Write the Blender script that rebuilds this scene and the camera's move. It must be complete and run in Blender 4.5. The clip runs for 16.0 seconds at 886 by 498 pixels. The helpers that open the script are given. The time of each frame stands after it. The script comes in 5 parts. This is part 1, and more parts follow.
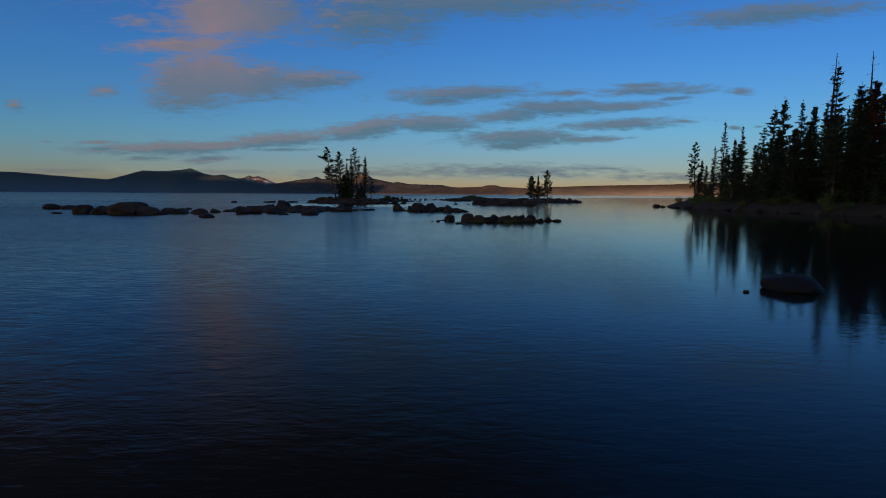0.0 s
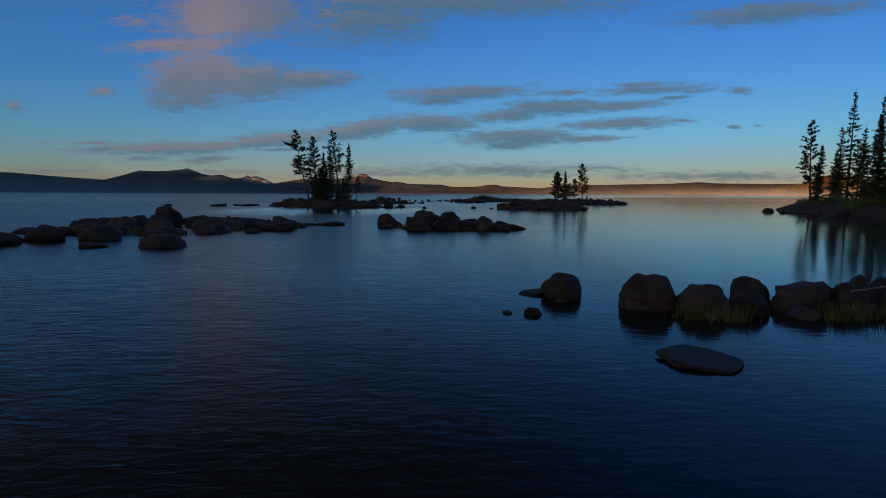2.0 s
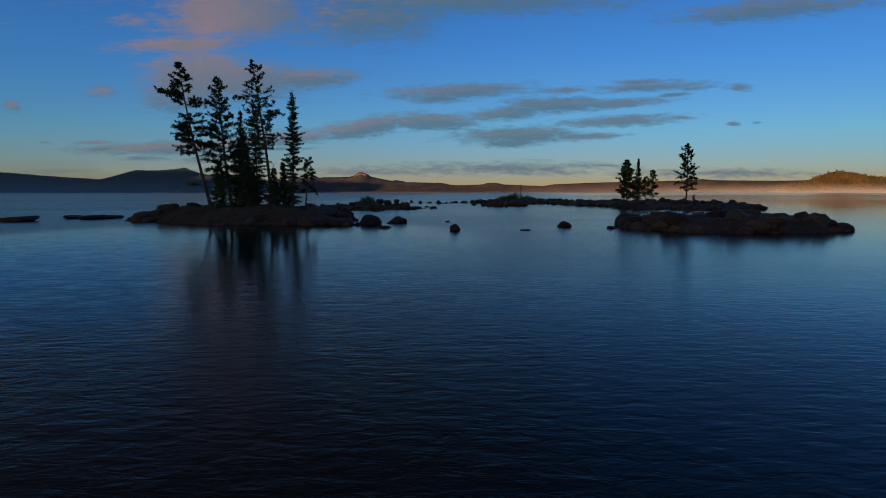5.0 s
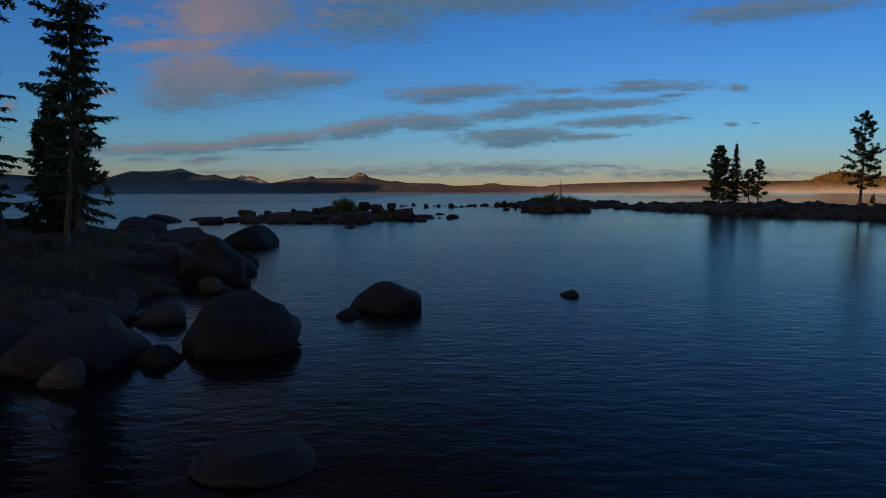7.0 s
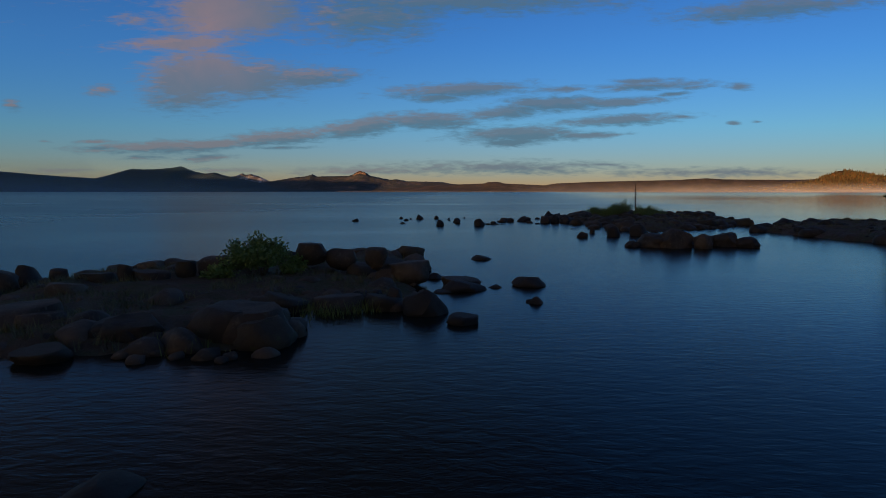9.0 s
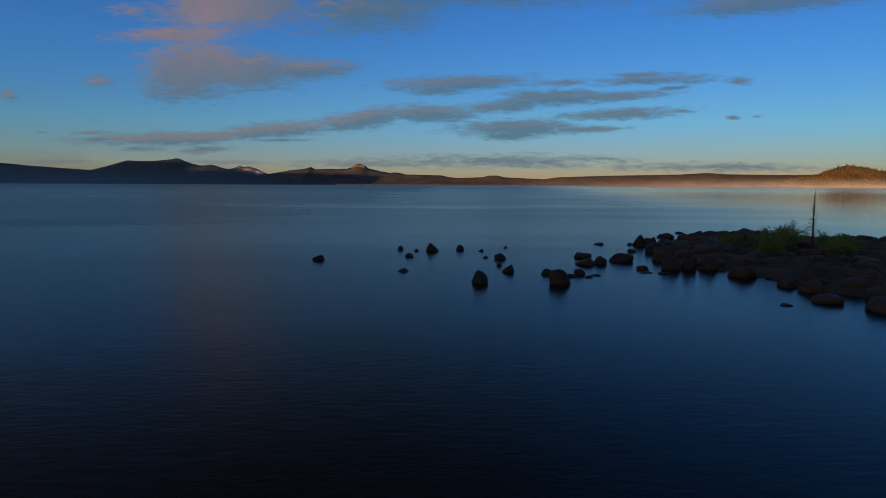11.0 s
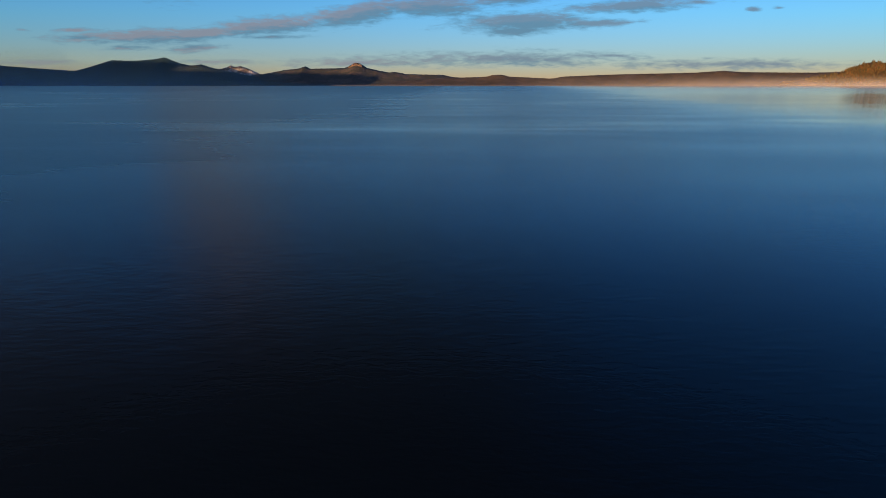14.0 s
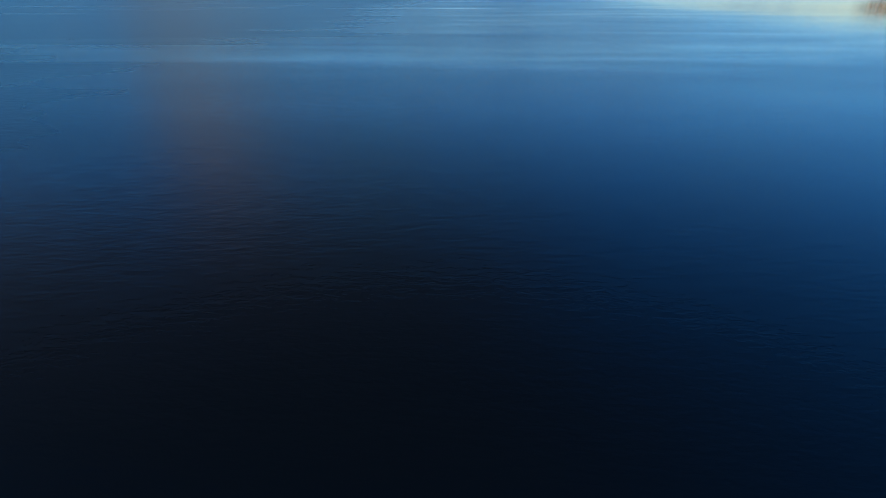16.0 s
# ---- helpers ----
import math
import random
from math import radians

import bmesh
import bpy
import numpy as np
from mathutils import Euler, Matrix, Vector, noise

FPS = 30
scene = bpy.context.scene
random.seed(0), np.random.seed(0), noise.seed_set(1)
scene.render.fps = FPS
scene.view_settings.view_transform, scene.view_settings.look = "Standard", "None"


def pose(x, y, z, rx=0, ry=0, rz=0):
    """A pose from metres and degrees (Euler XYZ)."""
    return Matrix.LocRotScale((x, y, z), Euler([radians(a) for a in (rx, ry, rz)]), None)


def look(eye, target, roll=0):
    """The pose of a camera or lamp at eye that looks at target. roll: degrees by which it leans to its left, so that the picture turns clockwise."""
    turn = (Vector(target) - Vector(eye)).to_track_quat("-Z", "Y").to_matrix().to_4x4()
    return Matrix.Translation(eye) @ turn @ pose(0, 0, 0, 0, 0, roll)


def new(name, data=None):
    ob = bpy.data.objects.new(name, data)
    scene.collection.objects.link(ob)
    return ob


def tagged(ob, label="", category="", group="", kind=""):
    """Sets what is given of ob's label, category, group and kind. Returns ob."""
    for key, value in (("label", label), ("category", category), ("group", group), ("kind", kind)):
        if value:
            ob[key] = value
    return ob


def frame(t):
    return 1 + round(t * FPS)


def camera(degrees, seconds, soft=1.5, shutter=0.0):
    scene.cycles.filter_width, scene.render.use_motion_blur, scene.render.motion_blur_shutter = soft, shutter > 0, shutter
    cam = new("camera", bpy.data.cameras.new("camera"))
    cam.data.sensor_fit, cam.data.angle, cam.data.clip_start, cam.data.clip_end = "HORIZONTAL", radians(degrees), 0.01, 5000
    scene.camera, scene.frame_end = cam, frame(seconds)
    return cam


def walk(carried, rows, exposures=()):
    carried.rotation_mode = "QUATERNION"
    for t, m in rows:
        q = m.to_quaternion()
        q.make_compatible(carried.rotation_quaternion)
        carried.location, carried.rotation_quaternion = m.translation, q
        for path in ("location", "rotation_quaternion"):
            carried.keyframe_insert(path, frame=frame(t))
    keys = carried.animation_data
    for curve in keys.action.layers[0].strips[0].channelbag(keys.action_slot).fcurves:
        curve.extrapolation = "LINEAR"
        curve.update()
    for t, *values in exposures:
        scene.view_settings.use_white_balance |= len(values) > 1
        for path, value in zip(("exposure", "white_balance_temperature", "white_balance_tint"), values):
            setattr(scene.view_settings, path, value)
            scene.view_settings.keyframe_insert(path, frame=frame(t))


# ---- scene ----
cam = camera(79.06, 16.0, soft=1.0)
PATH = [
    (0, pose(0.00, -0.00, 2.434, 84.18, -0.36, 0.17)),
    (0.5, pose(-0.46, 9.61, 2.416, 84.22, -0.41, 0.20)),
    (1, pose(-1.12, 19.16, 2.493, 84.16, -0.35, 0.14)),
    (1.5, pose(-1.83, 28.09, 2.448, 84.24, -0.40, 0.03)),
    (2, pose(-2.41, 36.98, 2.474, 84.15, -0.24, 0.10)),
    (2.5, pose(-3.27, 46.78, 2.442, 84.14, -0.13, 0.07)),
    (3, pose(-3.98, 55.87, 2.419, 84.11, -0.02, 0.04)),
    (3.2, pose(-4.28, 59.22, 2.378, 84.20, 0.03, -0.02)),
    (5.3, pose(-6.81, 95.31, 2.600, 83.96, 0.02, 0.07)),
    (5.5, pose(-7.10, 99.05, 2.600, 84.00, 0.02, 0.01)),
    (6, pose(-7.79, 107.84, 2.513, 84.04, 0.17, -0.01)),
    (6.5, pose(-8.41, 116.05, 2.523, 84.00, 0.18, -0.03)),
    (7, pose(-9.10, 124.54, 2.412, 84.05, 0.10, -0.09)),
    (7.5, pose(-9.77, 132.54, 2.482, 83.94, 0.18, -0.05)),
    (8, pose(-10.31, 140.97, 2.614, 83.90, 0.16, -0.01)),
    (8.5, pose(-10.93, 149.02, 3.081, 83.89, 0.13, 0.01)),
    (9, pose(-11.39, 156.11, 3.650, 83.88, 0.01, 0.05)),
    (9.2, pose(-11.67, 159.49, 3.854, 83.86, -0.05, -0.03)),
    (11.3, pose(-14.03, 189.76, 5.310, 82.78, -0.29, -0.06)),
    (11.5, pose(-14.21, 192.60, 5.433, 82.24, -0.27, -0.05)),
    (12, pose(-14.66, 199.74, 5.731, 80.43, -0.05, -0.02)),
    (12.5, pose(-15.17, 207.02, 6.017, 78.58, 0.05, 0.03)),
    (13, pose(-15.63, 214.56, 6.179, 76.65, 0.10, 0.11)),
    (13.5, pose(-16.05, 221.41, 6.261, 74.77, 0.06, 0.14)),
    (14, pose(-16.42, 227.81, 6.282, 73.01, 0.00, 0.10)),
    (14.5, pose(-16.79, 234.01, 6.262, 71.16, -0.09, 0.03)),
    (15, pose(-17.14, 240.15, 6.218, 69.17, -0.15, -0.19)),
    (15.5, pose(-17.48, 246.28, 6.164, 66.76, -0.19, -0.51)),
    (16, pose(-17.83, 252.40, 6.111, 64.36, -0.16, -0.65)),
]
walk(cam, PATH, exposures=[(0, 0.0, 6720, 8), (11.3, 0.0, 6720, 8), (12.5, 0.17, 6620, 8), (13.5, 0.40, 6380, 6), (14.5, 0.63, 6100, 5), (15, 0.78, 5950, 4), (15.5, 0.95, 5800, 2), (16, 1.24, 5750, 0)])

# ------------------------------------------------ world, sun
SUN_FROM = Vector((-0.5, -0.866, 0.0))      # the sun stands low behind the viewer, to the left
SUN_ELEV = 3.2

w = bpy.data.worlds.new("world")
scene.world = w
w.use_nodes = True
wt = w.node_tree
wt.nodes.clear()


def node(tree, kind, **values):
    n = tree.nodes.new(kind)
    for k, v in values.items():
        setattr(n, k, v)
    return n


def mathn(tree, op, a, b=None, clamp=False):
    n = tree.nodes.new("ShaderNodeMath")
    n.operation, n.use_clamp = op, clamp
    for i, v in enumerate((a, b)):
        if v is None:
            continue
        if isinstance(v, (int, float)):
            n.inputs[i].default_value = v
        else:
            tree.links.new(v, n.inputs[i])
    return n.outputs[0]


def mixc(tree, fac, a, b, blend="MIX"):
    n = tree.nodes.new("ShaderNodeMix")
    n.data_type, n.blend_type = "RGBA", blend
    for sock, v in ((n.inputs[0], fac), (n.inputs[6], a), (n.inputs[7], b)):
        if isinstance(v, (int, float)):
            sock.default_value = v
        elif isinstance(v, tuple):
            sock.default_value = (*v, 1.0)
        else:
            tree.links.new(v, sock)
    return n.outputs[2]


def ramp(tree, fac, stops):
    n = tree.nodes.new("ShaderNodeValToRGB")
    while len(n.color_ramp.elements) < len(stops):
        n.color_ramp.elements.new(0.5)
    for e, (p, c) in zip(n.color_ramp.elements, stops):
        e.position = p
        e.color = (*c, 1.0) if isinstance(c, tuple) else (c, c, c, 1.0)
    tree.links.new(fac, n.inputs[0])
    return n.outputs[0]


def noisen(tree, vec, scale, detail=4.0, rough=0.55, dist=0.0):
    n = tree.nodes.new("ShaderNodeTexNoise")
    n.inputs["Scale"].default_value, n.inputs["Detail"].default_value = scale, detail
    n.inputs["Roughness"].default_value, n.inputs["Distortion"].default_value = rough, dist
    if vec is not None:
        tree.links.new(vec, n.inputs["Vector"])
    return n


# clouds: slope across, slope up, half length, half height, tilt in degrees, weight
CLOUDS = [
    (-0.447, 0.204, 0.076, 0.0358, 8, 1.15), (-0.445, 0.190, 0.053, 0.0253, 14, 1.10), (-0.367, 0.202, 0.097, 0.0253, -1, 1.05), (-0.264, 0.206, 0.098, 0.0137, 2, 1.00),
    (-0.461, 0.172, 0.047, 0.0126, 6, 1.00), (-0.417, 0.227, 0.046, 0.0168, -4, 1.00), (-0.473, 0.266, 0.098, 0.0116, 2, 1.00), (-0.432, 0.252, 0.041, 0.0105, -3, 0.60),
    (-0.373, 0.316, 0.106, 0.0316, 3, 1.10), (-0.399, 0.299, 0.061, 0.0189, 2, 1.00), (-0.402, 0.337, 0.086, 0.0147, 1, 1.00), (-0.136, 0.313, 0.152, 0.0442, 1, 0.82),
    (0.011, 0.342, 0.317, 0.0232, 0, 0.90), (-0.146, 0.289, 0.081, 0.0210, 2, 0.70), (0.561, 0.322, 0.141, 0.0168, 4, 0.90), (0.656, 0.333, 0.135, 0.0147, 3, 0.85),
]
CLOUDS += [
    (-0.622, 0.183, 0.038, 0.0126, -3, 0.62), (-0.786, 0.157, 0.021, 0.0126, -7, 0.70), (-0.556, 0.304, 0.066, 0.0189, -6, 0.50), (-0.518, 0.082, 0.140, 0.0105, 1, 0.90),
    (-0.440, 0.083, 0.115, 0.0095, 5, 0.95), (-0.304, 0.098, 0.114, 0.0105, 4, 1.00), (-0.149, 0.117, 0.084, 0.0126, 9, 1.05), (-0.025, 0.128, 0.083, 0.0126, 1, 1.00),
    (-0.040, 0.117, 0.047, 0.0074, 4, 0.80), (-0.641, 0.091, 0.036, 0.0053, 2, 0.70), (-0.555, 0.062, 0.052, 0.0053, 1, 0.70), (-0.430, 0.062, 0.052, 0.0074, 4, 0.75),
    (-0.305, 0.080, 0.073, 0.0042, 0, 0.70), (-0.729, 0.091, 0.021, 0.0042, -3, 0.50),
]
CLOUDS += [
    (0.027, 0.183, 0.118, 0.0105, 3, 1.00), (-0.009, 0.170, 0.057, 0.0074, 1, 0.85), (0.216, 0.184, 0.067, 0.0063, 3, 0.75), (0.375, 0.190, 0.113, 0.0084, 3, 0.85),
    (0.365, 0.199, 0.061, 0.0053, 2, 0.85), (0.457, 0.188, 0.051, 0.0053, 6, 0.70), (0.537, 0.189, 0.028, 0.0063, 0, 0.85), (0.114, 0.144, 0.067, 0.0116, 6, 1.00),
    (0.196, 0.158, 0.087, 0.0116, 1, 1.00), (0.320, 0.162, 0.087, 0.0074, 3, 0.95), (0.417, 0.176, 0.041, 0.0053, 7, 0.75), (0.138, 0.104, 0.106, 0.0126, 1, 1.02),
    (0.125, 0.090, 0.057, 0.0074, 2, 0.95), (0.260, 0.102, 0.078, 0.0053, 2, 0.85),
]
CLOUDS += [
    (0.326, 0.130, 0.103, 0.0084, 3, 0.97), (0.439, 0.136, 0.031, 0.0042, 0, 0.70), (0.531, 0.124, 0.014, 0.0042, 0, 0.80), (0.574, 0.126, 0.016, 0.0032, -2, 0.70),
    (-0.140, 0.038, 0.170, 0.0100, 0, 0.66), (0.105, 0.043, 0.300, 0.0150, 0, 0.68), (0.496, 0.035, 0.340, 0.0110, 0, 0.62), (-0.390, 0.039, 0.115, 0.0053, -1, 0.60),
    (-0.713, 0.038, 0.104, 0.0063, 1, 0.60), (0.292, 0.049, 0.068, 0.0042, 0, 0.60),
]
# unseen dark clouds added overhead to darken what the water reflects
CLOUDS += [(-0.22, 0.62, 0.42, 0.16, 4, 1.1), (-0.85, 0.66, 0.46, 0.15, 8, 1.2), (-0.6, 1.05, 0.9, 0.30, 5, 1.25)]
grp = bpy.data.node_groups.new("cloud_field", "ShaderNodeTree")
grp.interface.new_socket("Vector", in_out="INPUT", socket_type="NodeSocketVector")
grp.interface.new_socket("Density", in_out="OUTPUT", socket_type="NodeSocketFloat")
g_in, g_out = grp.nodes.new("NodeGroupInput"), grp.nodes.new("NodeGroupOutput")
uv = g_in.outputs[0]
stretch = grp.nodes.new("ShaderNodeMapping")
stretch.inputs["Scale"].default_value = (1.0, 5.0, 1.0)
stretch.inputs["Rotation"].default_value = (0, 0, radians(-5))
grp.links.new(uv, stretch.inputs["Vector"])
coarse = noisen(grp, stretch.outputs[0], 10.0, 8.0, 0.62, 0.5)
fine = noisen(grp, stretch.outputs[0], 34.0, 6.0, 0.62, 0.5)
best = None
at_uv = uv
for k, (cu, cv, la, lb, tilt, weight) in enumerate(CLOUDS):
    if k % 8 == 7:      # chains the clouds, so that the node stack stays short
        link = grp.nodes.new("ShaderNodeVectorMath")
        link.operation = "MULTIPLY_ADD"
        link.inputs[1].default_value = (1e-6, 1e-6, 1e-6)
        grp.links.new(best, link.inputs[0]), grp.links.new(uv, link.inputs[2])
        at_uv = link.outputs[0]
    m = grp.nodes.new("ShaderNodeMapping")
    m.vector_type = "TEXTURE"
    m.inputs["Location"].default_value = (cu, cv, 0)
    m.inputs["Rotation"].default_value = (0, 0, radians(tilt))
    m.inputs["Scale"].default_value = (la * 1.6, lb * 1.8, 1.0)
    grp.links.new(at_uv, m.inputs["Vector"])
    le = grp.nodes.new("ShaderNodeVectorMath")
    le.operation = "LENGTH"
    grp.links.new(m.outputs[0], le.inputs[0])
    far_off = mathn(grp, "ADD", le.outputs["Value"], 1.0 - weight)
    best = far_off if best is None else mathn(grp, "MINIMUM", best, far_off)
d = mathn(grp, "SUBTRACT", 1.0, best)
d = mathn(grp, "ADD", d, mathn(grp, "MULTIPLY", mathn(grp, "SUBTRACT", coarse.outputs[0], 0.49), 0.95))
d = mathn(grp, "ADD", d, mathn(grp, "MULTIPLY", mathn(grp, "SUBTRACT", fine.outputs[0], 0.5), 1.15))
d = mathn(grp, "MULTIPLY", d, 1.35, True)
d = mathn(grp, "MULTIPLY", mathn(grp, "MULTIPLY", d, d), mathn(grp, "SUBTRACT", 3.0, mathn(grp, "MULTIPLY", d, 2.0)))
grp.links.new(d, g_out.inputs[0])

tc = wt.nodes.new("ShaderNodeTexCoord")
sep = wt.nodes.new("ShaderNodeSeparateXYZ")
wt.links.new(tc.outputs["Generated"], sep.inputs[0])
ahead = mathn(wt, "MAXIMUM", mathn(wt, "ABSOLUTE", sep.outputs[1]), 0.05)
across, upward = mathn(wt, "DIVIDE", sep.outputs[0], ahead), mathn(wt, "DIVIDE", sep.outputs[2], ahead)
comb = wt.nodes.new("ShaderNodeCombineXYZ")
wt.links.new(across, comb.inputs[0]), wt.links.new(upward, comb.inputs[1])
field = wt.nodes.new("ShaderNodeGroup")
field.node_tree = grp
wt.links.new(comb.outputs[0], field.inputs[0])
shift = wt.nodes.new("ShaderNodeVectorMath")
shift.operation = "ADD"
shift.inputs[1].default_value = (-0.008, 0.012, 0)
wt.links.new(comb.outputs[0], shift.inputs[0])
field_up = wt.nodes.new("ShaderNodeGroup")
field_up.node_tree = grp
wt.links.new(shift.outputs[0], field_up.inputs[0])

sky = wt.nodes.new("ShaderNodeTexSky")
sky.sky_type = "NISHITA"
sky.sun_disc = False
sky.sun_elevation, sky.sun_rotation = radians(SUN_ELEV), radians(210)
sky.altitude, sky.air_density, sky.dust_density, sky.ozone_density = 1600, 1.0, 0.6, 2.0
lit = mathn(wt, "MULTIPLY", mathn(wt, "SUBTRACT", field.outputs[0], mathn(wt, "MULTIPLY", field_up.outputs[0], 0.85)), 1.3, True)
high = mathn(wt, "MULTIPLY", mathn(wt, "SUBTRACT", upward, 0.14), 10.0, True)
lefty = mathn(wt, "MULTIPLY", mathn(wt, "SUBTRACT", -0.16, across), 3.6, True)
pink = mathn(wt, "MULTIPLY", high, lefty)
patches = noisen(wt, comb.outputs[0], 11.0, 4.0, 0.55, 0.4)
lit = mathn(wt, "MULTIPLY", lit, mathn(wt, "ADD", mathn(wt, "MULTIPLY", pink, 0.30), mathn(wt, "ADD", mathn(wt, "MULTIPLY", mathn(wt, "MULTIPLY", mathn(wt, "SUBTRACT", 0.12, across), 3.0, True), 0.24), 0.17)))
lit = mathn(wt, "MAXIMUM", lit, mathn(wt, "MULTIPLY", pink, mathn(wt, "ADD", mathn(wt, "MULTIPLY", patches.outputs[0], 0.85), 0.18)))
tint = ramp(wt, mathn(wt, "MULTIPLY", mathn(wt, "MAXIMUM", upward, 0.0), 1.0, True),
            [(0.0, (0.41, 0.36, 0.62)), (0.05, (0.345, 0.40, 0.65)), (0.12, (0.28, 0.475, 0.73)), (0.26, (0.20, 0.44, 0.82)), (0.36, (0.18, 0.41, 0.80)), (0.62, (0.16, 0.39, 0.78)), (1.0, (0.13, 0.37, 0.74))])
west = mathn(wt, "MULTIPLY", mathn(wt, "MULTIPLY", mathn(wt, "SUBTRACT", -0.12, across), 0.8, True), mathn(wt, "MULTIPLY", mathn(wt, "SUBTRACT", upward, 0.12), 6.0, True))
tint = mixc(wt, west, tint, (0.245, 0.53, 0.95))
tint = mixc(wt, 1.0, tint, (3.0, 3.0, 3.0), "MULTIPLY")
# the dawn glow round the sun warms the sky behind the viewer
glow = mathn(wt, "ADD", mathn(wt, "MULTIPLY", sep.outputs[0], -0.5), mathn(wt, "MULTIPLY", sep.outputs[1], -0.866))
glow = mathn(wt, "MULTIPLY", mathn(wt, "ADD", glow, 0.1), 1.1, True)
tint = mixc(wt, glow, tint, (2.7, 1.5, 0.9))
skycol = mixc(wt, 1.0, sky.outputs[0], tint, "MULTIPLY")
# clouds above the view get a darker colour to dim the water
deep = mathn(wt, "MULTIPLY", mathn(wt, "SUBTRACT", upward, 0.36), 6.0, True)
cloudcol = mixc(wt, lit, (0.72, 1.48, 2.15), (3.3, 2.05, 1.85))
cloudcol = mixc(wt, deep, cloudcol, (0.50, 0.41, 0.45))
cover = mathn(wt, "MULTIPLY", field.outputs[0], mathn(wt, "ADD", mathn(wt, "MULTIPLY", deep, 0.10), 0.84))
final = mixc(wt, cover, skycol, cloudcol)
bg = wt.nodes.new("ShaderNodeBackground")
bg.inputs["Strength"].default_value = 0.1
wo = wt.nodes.new("ShaderNodeOutputWorld")
wt.links.new(final, bg.inputs[0]), wt.links.new(bg.outputs[0], wo.inputs[0])

sun_data = bpy.data.lights.new("sun", "SUN")
sun_data.energy, sun_data.angle, sun_data.color = 4.5, radians(0.5), (1.0, 0.52, 0.22)
sun = new("sun", sun_data)
s_dir = Vector((SUN_FROM.x, SUN_FROM.y, math.tan(radians(SUN_ELEV))))
sun.matrix_world = look(s_dir * 100, (0, 0, 0))


# ------------------------------------------------ materials
def material(name):
    m = bpy.data.materials.new(name)
    m.use_nodes = True
    t = m.node_tree
    return m, t, t.nodes["Principled BSDF"]


def bumped(tree, bsdf, height, strength, distance):
    b = tree.nodes.new("ShaderNodeBump")
    b.inputs["Strength"].default_value, b.inputs["Distance"].default_value = strength, distance
    tree.links.new(height, b.inputs["Height"])
    tree.links.new(b.outputs[0], bsdf.inputs["Normal"])
    return b


def coords(tree, which="Object", scale=(1, 1, 1), rot=(0, 0, 0)):
    c = tree.nodes.new("ShaderNodeTexCoord")
    m = tree.nodes.new("ShaderNodeMapping")
    m.inputs["Scale"].default_value = scale
    m.inputs["Rotation"].default_value = rot
    tree.links.new(c.outputs[which], m.inputs["Vector"])
    return m.outputs[0]


def world_pos(tree, scale=(1, 1, 1), rot=(0, 0, 0)):
    g = tree.nodes.new("ShaderNodeNewGeometry")
    m = tree.nodes.new("ShaderNodeMapping")
    m.inputs["Scale"].default_value = scale
    m.inputs["Rotation"].default_value = rot
    tree.links.new(g.outputs["Position"], m.inputs["Vector"])
    return m.outputs[0]


def eased(t, v):
    """A clamped value with soft ends."""
    v = mathn(t, "ADD", v, 0.0, True)
    return mathn(t, "MULTIPLY", mathn(t, "MULTIPLY", v, v), mathn(t, "SUBTRACT", 3.0, mathn(t, "MULTIPLY", v, 2.0)))


